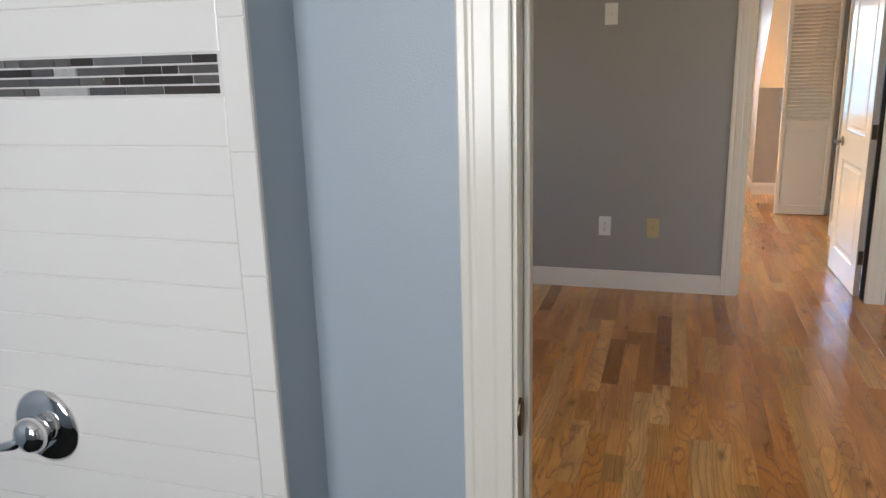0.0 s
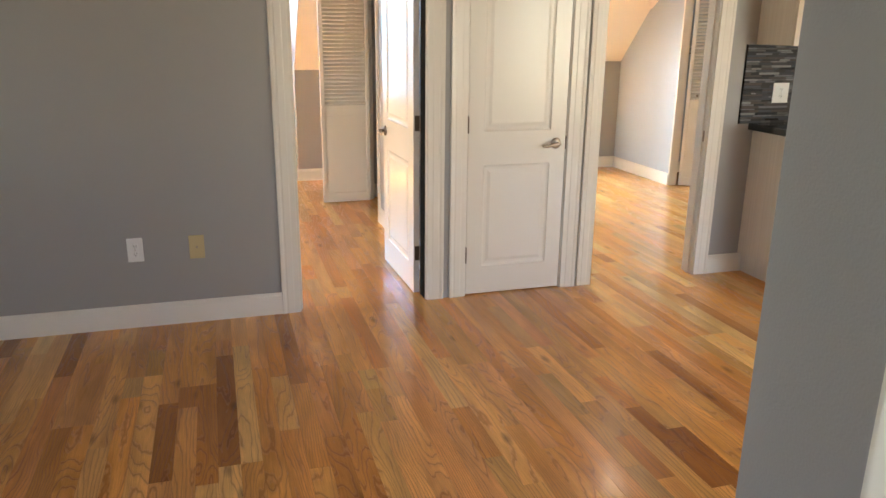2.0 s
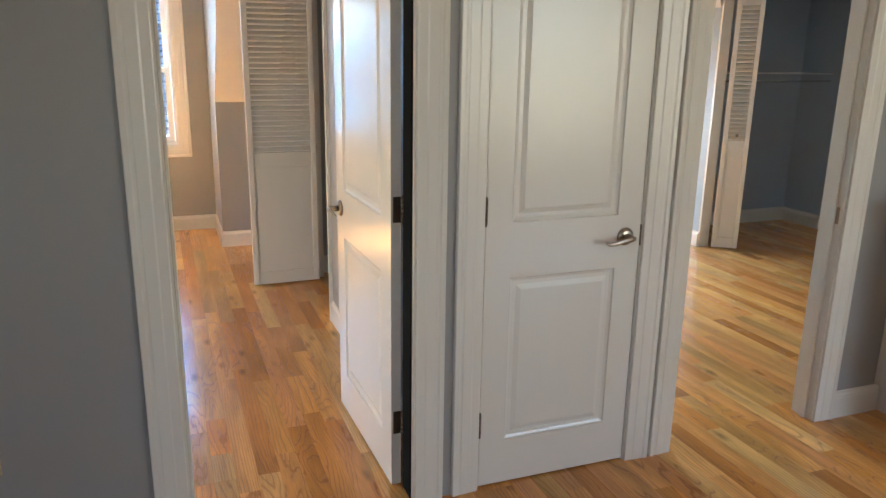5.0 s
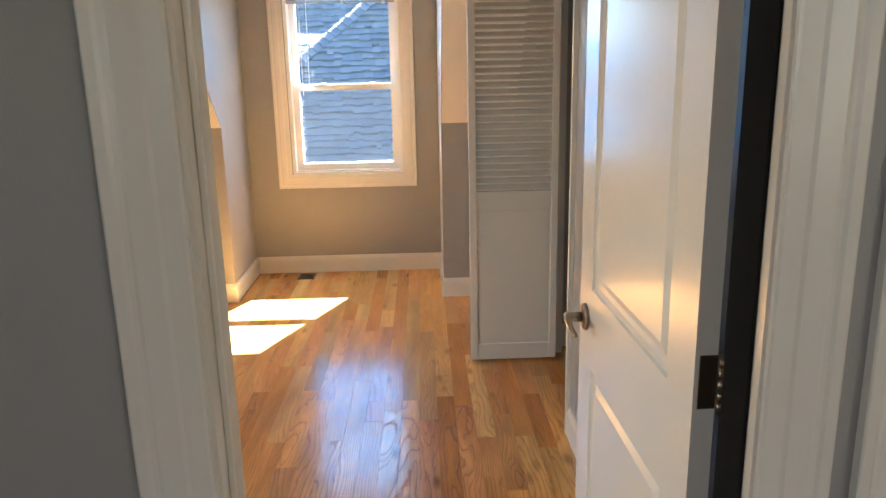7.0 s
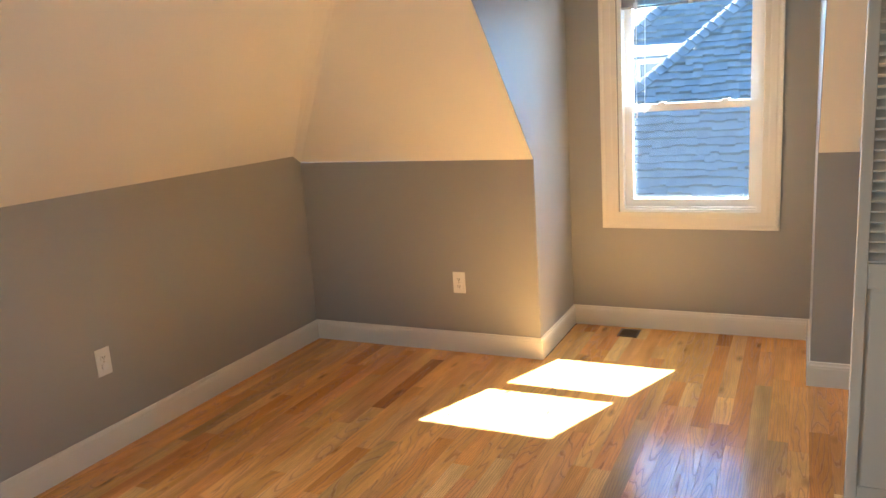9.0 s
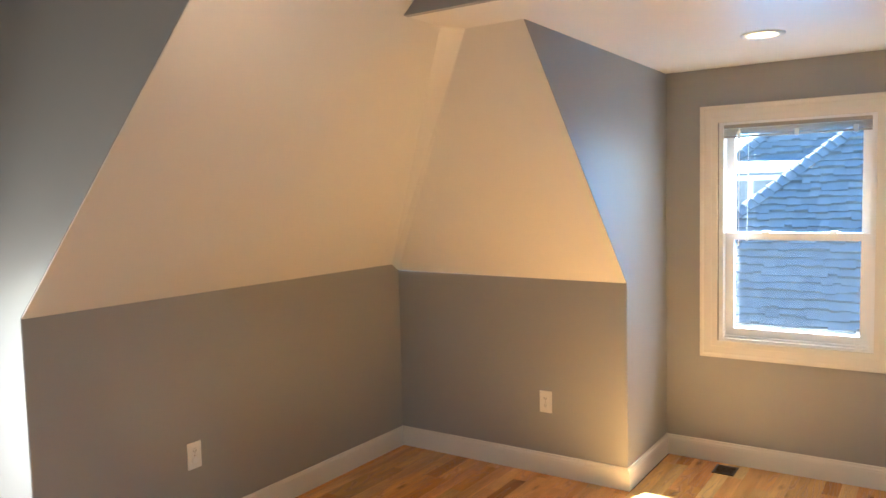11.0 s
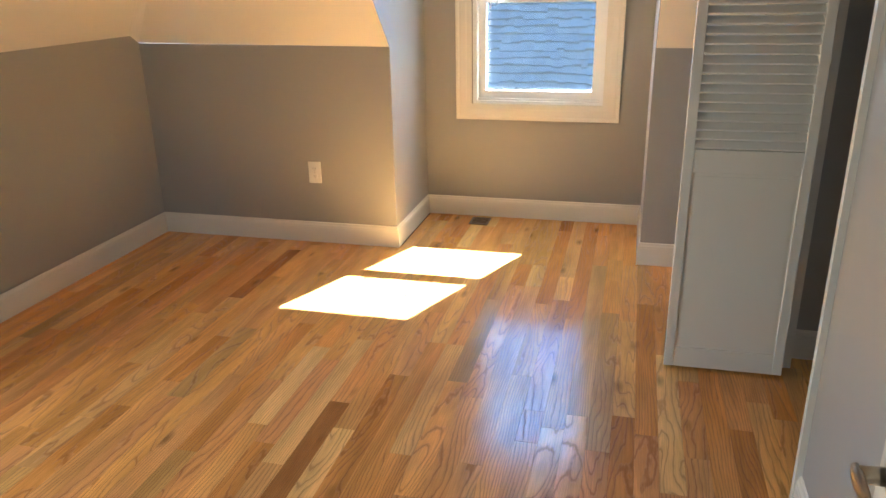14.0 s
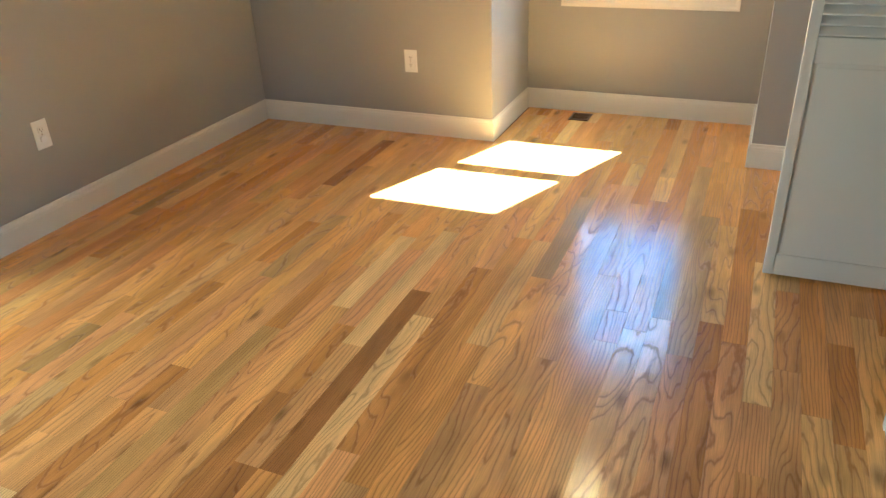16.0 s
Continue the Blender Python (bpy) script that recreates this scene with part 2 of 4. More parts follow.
structure("ceiling_closet", bx((1.44, 5.13, H, 2.2, 8.0, H + 0.1)), WHITE, "white closet ceiling", "ceiling")
# room behind the second doorway
structure("wall_room_east", boxes(bmesh.new(), (4.57, 7.70, 0, 4.67, KY, H), (4.67, 7.70, 2.02, 6.1, 7.80, H), (6.1, 5.13, 0, 6.2, 8.43, H), (4.67, 8.33, 0, 6.1, 8.43, H)), PALE, "pale blue-grey painted walls round the closet")
structure("ceiling_room", bx((2.2, 5.13, H, 6.2, 8.95, H + 0.1)), WHITE, "white flat ceiling", "ceiling")
structure("ceiling_hip_room", prism([(4.568, 8.28, 1.775), (4.568, 8.10, 1.90), (3.75, 7.40, 2.50), (3.62, 7.56, 2.50)], (0, 0.02, 0.03)), WHITE, "narrow white hip strip", "ceiling")
structure("ceiling_slope_room_east", prism([(4.568, 8.10, 1.90), (4.568, 7.70, 1.90), (3.75, 7.00, 2.50), (3.75, 7.40, 2.50)], (0.02, 0, 0.05)), WHITE, "white sloping ceiling", "ceiling")


# ------------------------------------------------------------------ more materials
def oak_floor():
    m = bpy.data.materials.new("oak_strip_floor")
    m.use_nodes = True
    nt = m.node_tree
    L = nt.links.new
    N = nt.nodes.new
    b = nt.nodes["Principled BSDF"]
    geo, info = N("ShaderNodeNewGeometry"), N("ShaderNodeObjectInfo")
    add = N("ShaderNodeMath")
    add.operation = "ADD"
    L(geo.outputs["Random Per Island"], add.inputs[0])
    L(info.outputs["Random"], add.inputs[1])
    fr = N("ShaderNodeMath")
    fr.operation = "FRACT"
    L(add.outputs[0], fr.inputs[0])
    rnd = fr.outputs[0]
    white = N("ShaderNodeTexWhiteNoise")
    white.noise_dimensions = "1D"
    L(rnd, white.inputs["W"])
    off = N("ShaderNodeVectorMath")
    off.operation = "SCALE"
    off.inputs["Scale"].default_value = 37.0
    L(white.outputs["Color"], off.inputs[0])
    pos = N("ShaderNodeVectorMath")
    L(geo.outputs["Position"], pos.inputs[0])
    L(off.outputs[0], pos.inputs[1])

    def stretched(sx, sy, sz):
        v = N("ShaderNodeVectorMath")
        v.operation = "MULTIPLY"
        v.inputs[1].default_value = (sx, sy, sz)
        L(pos.outputs[0], v.inputs[0])
        return v.outputs[0]

    def noise_of(vec, scale, detail, distort=0.0, rough=0.5):
        n = N("ShaderNodeTexNoise")
        n.inputs["Scale"].default_value = scale
        n.inputs["Detail"].default_value = detail
        n.inputs["Roughness"].default_value = rough
        n.inputs["Distortion"].default_value = distort
        L(vec, n.inputs["Vector"])
        return n.outputs["Fac"]

    def maths(op, a, bb=None):
        n = N("ShaderNodeMath")
        n.operation = op
        for i, q in enumerate((a, bb)):
            if q is None:
                continue
            if isinstance(q, (int, float)):
                n.inputs[i].default_value = q
            else:
                L(q, n.inputs[i])
        return n.outputs[0]

    # cathedral figure on some boards, straight lines on others
    sep = N("ShaderNodeSeparateXYZ")
    L(pos.outputs[0], sep.inputs[0])
    col = N("ShaderNodeSeparateColor")
    L(white.outputs["Color"], col.inputs[0])
    straight = maths("POWER", col.outputs[1], 1.6)
    soft = noise_of(stretched(8.0, 1.15, 8.0), 1.0, 1.6, 0.5, 0.45)
    wob = noise_of(stretched(55.0, 16.0, 55.0), 1.0, 2.0)
    arch = maths("MULTIPLY", soft, maths("SUBTRACT", 15.0, maths("MULTIPLY", straight, 9.0)))
    comb = maths("MULTIPLY", sep.outputs[0], maths("MULTIPLY", straight, 112.0))
    lines = maths("FRACT", maths("ADD", maths("ADD", arch, comb), maths("MULTIPLY", wob, 0.55)))
    ramp = N("ShaderNodeValToRGB")
    e = ramp.color_ramp.elements
    e[0].position, e[0].color = 0.0, (0.16, 0.16, 0.16, 1)
    e[1].position, e[1].color = 0.16, (0.95, 0.95, 0.95, 1)
    for p, v in ((0.50, 1.0), (0.82, 0.78), (0.94, 0.22), (1.0, 0.16)):
        ramp.color_ramp.elements.new(p).color = (v, v, v, 1)
    L(lines, ramp.inputs[0])
    grain = N("ShaderNodeMix")
    grain.data_type = "RGBA"
    grain.inputs[6].default_value, grain.inputs[7].default_value = (0.41, 0.30, 0.22, 1), (1.09, 1.08, 1.06, 1)
    L(ramp.outputs[0], grain.inputs[0])
    pores = noise_of(stretched(420.0, 9.0, 420.0), 1.0, 3.0, 0.0, 0.6)
    broad = noise_of(stretched(10.0, 1.6, 10.0), 1.0, 3.0, 0.4)
    # plank tone
    tone = N("ShaderNodeValToRGB")
    tone.color_ramp.interpolation = "LINEAR"
    cols = [(0.0, (0.401, 0.172, 0.049)), (0.05, (0.579, 0.261, 0.070)), (0.20, (0.735, 0.350, 0.093)), (0.34, (0.801, 0.426, 0.127)), (0.46, (0.735, 0.361, 0.132)), (0.58, (0.612, 0.350, 0.110)), (0.70, (0.846, 0.489, 0.167)), (0.82, (0.668, 0.300, 0.093)), (0.93, (0.860, 0.554, 0.217)), (1.0, (0.501, 0.294, 0.100))]
    tone.color_ramp.elements[0].position, tone.color_ramp.elements[0].color = 0.0, (*cols[0][1], 1)
    tone.color_ramp.elements[1].position, tone.color_ramp.elements[1].color = 1.0, (*cols[-1][1], 1)
    for p, c in cols[1:-1]:
        tone.color_ramp.elements.new(p).color = (*c, 1)
    L(white.outputs["Value"], tone.inputs[0])

    def mul(col, fac, strength):
        n = N("ShaderNodeMix")
        n.data_type, n.blend_type = "RGBA", "MULTIPLY"
        n.inputs[0].default_value = strength
        L(col, n.inputs[6])
        L(fac, n.inputs[7])
        return n.outputs[2]

    c = mul(tone.outputs[0], grain.outputs[2], 0.76)
    pr = N("ShaderNodeMapRange")
    pr.inputs[1].default_value, pr.inputs[2].default_value = 0.35, 0.62
    pr.inputs[3].default_value, pr.inputs[4].default_value = 0.66, 1.08
    L(pores, pr.inputs[0])
    c = mul(c, pr.outputs[0], 0.45)
    br = N("ShaderNodeMapRange")
    br.inputs[1].default_value, br.inputs[2].default_value = 0.3, 0.7
    br.inputs[3].default_value, br.inputs[4].default_value = 0.76, 1.24
    L(broad, br.inputs[0])
    c = mul(c, br.outputs[0], 1.0)
    # a few dark knots
    vor = N("ShaderNodeTexVoronoi")
    vor.inputs["Scale"].default_value = 1.0
    L(stretched(7.0, 2.6, 7.0), vor.inputs["Vector"])
    kr = N("ShaderNodeMapRange")
    kr.inputs[1].default_value, kr.inputs[2].default_value = 0.03, 0.16
    kr.inputs[3].default_value, kr.inputs[4].default_value = 0.42, 1.0
    L(vor.outputs["Distance"], kr.inputs[0])
    c = mul(c, kr.outputs[0], 0.9)
    L(c, b.inputs["Base Color"])
    rr = N("ShaderNodeMapRange")
    rr.inputs[3].default_value, rr.inputs[4].default_value = 0.45, 0.22
    L(ramp.outputs[0], rr.inputs[0])
    L(rr.outputs[0], b.inputs["Roughness"])
    L(maths("MULTIPLY", ramp.outputs[0], 0.25), b.inputs["Specular IOR Level"])
    L(maths("MULTIPLY", ramp.outputs[0], 0.68), b.inputs["Coat Weight"])
    b.inputs["Coat Roughness"].default_value = 0.14
    b.inputs["Coat IOR"].default_value = 1.52
    bp = N("ShaderNodeBump")
    bp.inputs["Strength"].default_value = 0.16
    bp.inputs["Distance"].default_value = 0.0012
    L(maths("ADD", maths("MULTIPLY", pores, 0.7), ramp.outputs[0]), bp.inputs["Height"])
    L(bp.outputs["Normal"], b.inputs["Normal"])
    return m


def clear_glass(name, tint=(1, 1, 1), haze=0.0):
    m = bpy.data.materials.new(name)
    m.use_nodes = True
    nt = m.node_tree
    nt.nodes.remove(nt.nodes["Principled BSDF"])
    tr, gl, fr, mx = (nt.nodes.new(k) for k in ("ShaderNodeBsdfTransparent", "ShaderNodeBsdfGlossy", "ShaderNodeFresnel", "ShaderNodeMixShader"))
    tr.inputs[0].default_value = (*tint, 1)
    gl.inputs["Roughness"].default_value = 0.02
    fr.inputs[0].default_value = 1.45
    nt.links.new(fr.outputs[0], mx.inputs[0])
    nt.links.new(tr.outputs[0], mx.inputs[1])
    nt.links.new(gl.outputs[0], mx.inputs[2])
    last = mx.outputs[0]
    if haze:
        tl, mx2 = nt.nodes.new("ShaderNodeBsdfTranslucent"), nt.nodes.new("ShaderNodeMixShader")
        tl.inputs[0].default_value = (0.6, 0.62, 0.64, 1)
        mx2.inputs[0].default_value = haze
        nt.links.new(last, mx2.inputs[1])
        nt.links.new(tl.outputs[0], mx2.inputs[2])
        last = mx2.outputs[0]
    nt.links.new(last, nt.nodes["Material Output"].inputs[0])
    return m


def glow(name, colour, strength):
    m = bpy.data.materials.new(name)
    m.use_nodes = True
    b = m.node_tree.nodes["Principled BSDF"]
    b.inputs["Base Color"].default_value = (0.9, 0.9, 0.9, 1)
    b.inputs["Emission Color"].default_value = (*colour, 1)
    b.inputs["Emission Strength"].default_value = strength
    return m


def streaked(name, base, dark, rough, axis, metal=0.0, fine=300.0, amount=0.5):
    """Straight grain or brushing along one axis."""
    m = bpy.data.materials.new(name)
    m.use_nodes = True
    nt = m.node_tree
    b = nt.nodes["Principled BSDF"]
    geo, v, n, n2, mix = (nt.nodes.new(k) for k in ("ShaderNodeNewGeometry", "ShaderNodeVectorMath", "ShaderNodeTexNoise", "ShaderNodeTexNoise", "ShaderNodeMix"))
    v.operation = "MULTIPLY"
    sc = [fine] * 3
    sc[axis] = fine / 90
    v.inputs[1].default_value = sc
    nt.links.new(geo.outputs["Position"], v.inputs[0])
    nt.links.new(v.outputs[0], n.inputs["Vector"])
    n.inputs["Scale"].default_value, n.inputs["Detail"].default_value = 1.0, 4
    mix.data_type = "RGBA"
    mix.inputs[6].default_value, mix.inputs[7].default_value = (*dark, 1), (*base, 1)
    mr = nt.nodes.new("ShaderNodeMapRange")
    mr.inputs[1].default_value, mr.inputs[2].default_value = 0.5 - 0.4 * amount, 0.5 + 0.3 * amount
    nt.links.new(n.outputs["Fac"], mr.inputs[0])
    nt.links.new(mr.outputs[0], mix.inputs[0])
    nt.links.new(mix.outputs[2], b.inputs["Base Color"])
    b.inputs["Roughness"].default_value, b.inputs["Metallic"].default_value = rough, metal
    return m


def by_piece(name, cols, rough, metal=0.0, bump=0.0, use_object=False):
    """Each loose piece takes its own colour out of a few."""
    m = bpy.data.materials.new(name)
    m.use_nodes = True
    nt = m.node_tree
    b = nt.nodes["Principled BSDF"]
    geo, info, add, fr, ramp, nz, mix = (nt.nodes.new(k) for k in ("ShaderNodeNewGeometry", "ShaderNodeObjectInfo", "ShaderNodeMath", "ShaderNodeMath", "ShaderNodeValToRGB", "ShaderNodeTexNoise", "ShaderNodeMix"))
    fr.operation = "FRACT"
    nt.links.new(geo.outputs["Random Per Island"], add.inputs[0])
    nt.links.new(info.outputs["Random"], add.inputs[1])
    nt.links.new(add.outputs[0], fr.inputs[0])
    nt.links.new(fr.outputs[0], ramp.inputs[0])
    ramp.color_ramp.interpolation = "CONSTANT"
    el = ramp.color_ramp.elements
    el[0].color = (*cols[0], 1)
    el[1].position, el[1].color = 1 / len(cols), (*cols[1], 1)
    for i, c in enumerate(cols[2:], 2):
        el.new(i / len(cols)).color = (*c, 1)
    nz.inputs["Scale"].default_value, nz.inputs["Detail"].default_value = 60.0, 5
    nt.links.new(geo.outputs["Position"], nz.inputs["Vector"])
    mr = nt.nodes.new("ShaderNodeMapRange")
    mr.inputs[3].default_value, mr.inputs[4].default_value = 0.75, 1.25
    nt.links.new(nz.outputs["Fac"], mr.inputs[0])
    mix.data_type, mix.blend_type = "RGBA", "MULTIPLY"
    mix.inputs[0].default_value = 1.0
    nt.links.new(ramp.outputs[0], mix.inputs[6])
    nt.links.new(mr.outputs[0], mix.inputs[7])
    nt.links.new(mix.outputs[2], b.inputs["Base Color"])
    b.inputs["Roughness"].default_value, b.inputs["Metallic"].default_value = rough, metal
    if bump:
        bp = nt.nodes.new("ShaderNodeBump")
        bp.inputs["Strength"].default_value, bp.inputs["Distance"].default_value = bump, 0.003
        nt.links.new(nz.outputs["Fac"], bp.inputs["Height"])
        nt.links.new(bp.outputs["Normal"], b.inputs["Normal"])
    return m


OAK = oak_floor()
# this grey includes the shade on the bunched slats
BLIND = mat("grey_beige_blind", (0.36, 0.34, 0.31), 0.45, vary=0.04)
GLASS = clear_glass("window_glass")
SCREEN = clear_glass("insect_screen", (0.82, 0.84, 0.86), 0.006)
LAMPGLOW = glow("lamp_diffuser", (1.0, 0.68, 0.30), 11.0)
DIMGLOW = glow("dim_lamp_diffuser", (1.0, 0.80, 0.52), 1.6)
# glow of the added hall fixtures
HALLFILL = glow("added_hall_light_diffuser", (1.0, 0.74, 0.45), 5.0)
LAMINATE = streaked("pale_wood_laminate", (0.74, 0.68, 0.59), (0.58, 0.52, 0.43), 0.4, 2, fine=160.0, amount=0.9)
STEEL = streaked("brushed_steel", (0.60, 0.59, 0.57), (0.46, 0.45, 0.44), 0.27, 0, metal=1.0, fine=500.0)
GRANITE = mat("black_granite", (0.012, 0.012, 0.013), 0.08, vary=0.6, scale=160.0)
BLACKGLASS = mat("black_glass", (0.008, 0.008, 0.009), 0.04, vary=0.1)
IRON = mat("cast_iron", (0.015, 0.015, 0.015), 0.55, vary=0.2, bump=0.4, bscale=180)
TILEW = mat("white_glazed_tile", (0.80, 0.79, 0.77), 0.16, vary=0.015, bump=0.05, bscale=25)
GROUT = mat("pale_grout", (0.72, 0.71, 0.69), 0.8, vary=0.05)
MOSAIC = by_piece("mosaic_glass", [(0.035, 0.035, 0.04), (0.085, 0.08, 0.078), (0.014, 0.012, 0.012), (0.13, 0.13, 0.14), (0.06, 0.05, 0.045), (0.20, 0.20, 0.205), (0.045, 0.05, 0.06), (0.025, 0.022, 0.022)], 0.12)
STONE = by_piece("stone_mosaic", [(0.075, 0.075, 0.08), (0.11, 0.105, 0.10), (0.03, 0.025, 0.024), (0.16, 0.155, 0.15), (0.09, 0.085, 0.085), (0.40, 0.40, 0.40), (0.05, 0.038, 0.032), (0.13, 0.13, 0.135)], 0.3)
SHINGLE = by_piece("grey_blue_shingles", [(0.165, 0.195, 0.215), (0.185, 0.215, 0.232), (0.15, 0.18, 0.20), (0.20, 0.23, 0.245), (0.172, 0.202, 0.22)], 0.75, bump=0.6)
BROWN = mat("brown_metal_register", (0.10, 0.055, 0.03), 0.45, vary=0.15)
GRASS = mat("far_ground", (0.10, 0.12, 0.07), 0.9, vary=0.3, scale=0.6)


# ------------------------------------------------------------------ trim
CASING = [(0.0, 0.0), (0.0, 0.010), (0.004, 0.0115), (0.030, 0.0125), (0.036, 0.0145), (0.066, 0.0155), (0.071, 0.0140), (0.077, 0.0145), (0.083, 0.0175), (0.096, 0.0185), (0.099, 0.0165), (0.099, 0.0)]
BASE = [(0.0, 0.0), (0.014, 0.0), (0.014, 0.092), (0.0125, 0.098), (0.0125, 0.104), (0.008, 0.112), (0.006, 0.122), (0.0, 0.125)]


def sweep(profile, p0, p1, u, v):
    """Profile points a, b become p + a*u + b*v, drawn out from p0 to p1."""
    bm = bmesh.new()
    p0, p1, u, v = Vector(p0), Vector(p1), Vector(u), Vector(v)
    a = [bm.verts.new(p0 + u * i + v * j) for i, j in profile]
    b = [bm.verts.new(p1 + u * i + v * j) for i, j in profile]
    n = len(profile)
    for i in range(n):
        bm.faces.new((a[i], a[(i + 1) % n], b[(i + 1) % n], b[i]))
    bm.faces.new(a[::-1])
    bm.faces.new(b)
    bmesh.ops.recalc_face_normals(bm, faces=bm.faces[:])
    return bm


def casing(x0, x1, y, out, top, label, wide=1.0):
    """Door casing on a wall that runs along x; out is the way it faces (-1 or 1)."""
    r = root("trim", 0, 0, 0, 0, label, "door casing", kind="structure")
    prof = [(i * wide, j) for i, j in CASING]
    part("side_casing", sweep(prof, (x0, y, 0), (x0, y, top + 0.0), (-1, 0, 0), (0, out, 0)), TRIM, r)
    part("side_casing", sweep(prof, (x1, y, 0), (x1, y, top + 0.0), (1, 0, 0), (0, out, 0)), TRIM, r)
    part("head_casing", sweep(prof, (x0 - 0.099 * wide, y, top), (x1 + 0.099 * wide, y, top), (0, 0, 1), (0, out, 0)), TRIM, r)
    return r


def jamb(x0, x1, y0, y1, top, stop_y, both=True):
    """Lining boards of a door opening, with stops."""
    r = root("door_frame", 0, 0, 0, 0, "white painted door jamb", "door frame", kind="structure")
    t = 0.018
    part("side_jamb", bx((x0 - t, y0, 0, x0, y1, top)), TRIM, r)
    part("side_jamb", bx((x1, y0, 0, x1 + t, y1, top)), TRIM, r)
    part("head_jamb", bx((x0 - t, y0, top, x1 + t, y1, top + t)), TRIM, r)
    part("door_stop", bx((x0, stop_y, 0, x0 + 0.011, stop_y + 0.032, top), bevel=0.002), TRIM, r)
    if both:
        part("door_stop", bx((x1 - 0.011, stop_y, 0, x1, stop_y + 0.032, top), bevel=0.002), TRIM, r)
    return r


casing(0.448, 1.192, 5.018, -1, 2.04, "white moulded casing round the bedroom door")
casing(1.428, 2.056, 5.018, -1, 2.04, "white moulded casing round the narrow closet door")
casing(2.268, 3.028, 5.018, -1, 2.04, "white moulded casing round an open doorway")
casing(0.448, 1.192, 5.13, 1, 2.04, "white moulded casing on the bedroom side")
casing(-0.214, 0.532, 1.25, -1, 2.04, "white moulded casing round the bathroom door", 0.84)
casing(-0.214, 0.532, 1.37, 1, 2.04, "white moulded casing on the hall side", 0.84)
jamb(0.455, 1.187, 5.018, 5.13, 2.035, 5.05, False)
jamb(1.434, 2.050, 5.018, 5.13, 2.035, 5.062)
jamb(2.275, 3.022, 5.018, 5.13, 2.035, 5.05)
jamb(-0.207, 0.525, 1.25, 1.37, 2.035, 1.30, False)
# black strip stands in for the shade between door edge and jamb
part("gap_shade_strip", bx((1.1815, 5.04, 0.0, 1.1868, 5.127, 2.03), bevel=0.0015), DARK, bpy.data.objects["door_frame"], "black strip painted for the shaded gap beside the hinges")
BRONZE = mat("aged_bronze", (0.11, 0.085, 0.065), 0.35, metal=1.0, vary=0.1)
strike = thing("strike_plate", tube(bmesh.new(), [(-0.2075, 1.268, 0.915), (-0.2035, 1.268, 0.915), (-0.2015, 1.268, 0.915)], [0.024, 0.024, 0.02], 20), BRONZE, "dark bronze strike plate on the bathroom door jamb", "strike plate")
for v in strike.data.vertices:
    v.co.z = 0.915 + (v.co.z - 0.915) * 1.5
    v.co.y = 1.268 + (v.co.y - 1.268) * 0.8
sp = thing("strike_plate", bx((3.0185, 5.036, 0.88, 3.0225, 5.062, 0.95), bevel=0.001), NICKEL, "satin nickel strike plate on the doorway jamb", "strike plate")


def baseboard(p0, p1, out):
    structure("baseboard", sweep(BASE, (*p0, 0), (*p1, 0), (*out, 0), (0, 0, 1)), TRIM, "white painted baseboard with a moulded top", "baseboard")


for p0, p1, out in (((-3.0, 5.018), (0.349, 5.018), (0, -1)), ((3.127, 5.018), (3.39, 5.018), (0, -1)), ((KX, 6.45), (KX, KY), (1, 0)), ((KX, KY), (-0.515, KY), (0, -1)),
        ((-0.515, KY - 0.014), (-0.515, 9.53), (1, 0)), ((-0.515, 9.53), (0.86, 9.53), (0, -1)), ((0.86, KY - 0.014), (0.86, 9.53), (-1, 0)), ((0.86, KY), (1.32, KY), (0, -1)),
        ((1.32, 5.23), (1.32, 6.90), (-1, 0)), ((1.32, 7.82), (1.32, KY), (-1, 0)), ((-2.6, 6.447), (KX, 6.447), (0, -1)), ((-0.53, 5.13), (0.349, 5.13), (0, 1)), ((-2.6, 5.13), (-0.53, 5.13), (0, 1)),
        ((1.44, 7.9), (2.1, 7.9), (0, -1)), ((2.1, 6.4), (2.1, 7.9), (-1, 0)), ((2.2, KY), (4.57, KY), (0, -1)), ((4.57, 7.686), (4.57, KY), (-1, 0)), ((4.72, 8.33), (6.1, 8.33), (0, -1)),
        ((6.1, 7.8), (6.1, 8.33), (-1, 0)), ((0.695, 1.37), (0.695, 1.714), (-1, 0)), ((0.695, 1.70), (0.815, 1.70), (0, 1)), ((-3.0, 1.37), (-0.313, 1.37), (0, 1)), ((0.815, -2.5), (0.815, 1.714), (1, 0))):
    baseboard(p0, p1, out)
# closet opening trim in the bedroom
structure("trim", boxes(bmesh.new(), (1.302, 6.90, 0, 1.452, 6.925, 2.03), (1.302, 7.795, 0, 1.452, 7.82, 2.03), (1.302, 6.90, 2.005, 1.452, 7.82, 2.03)), TRIM, "white painted closet opening edge", "door casing")


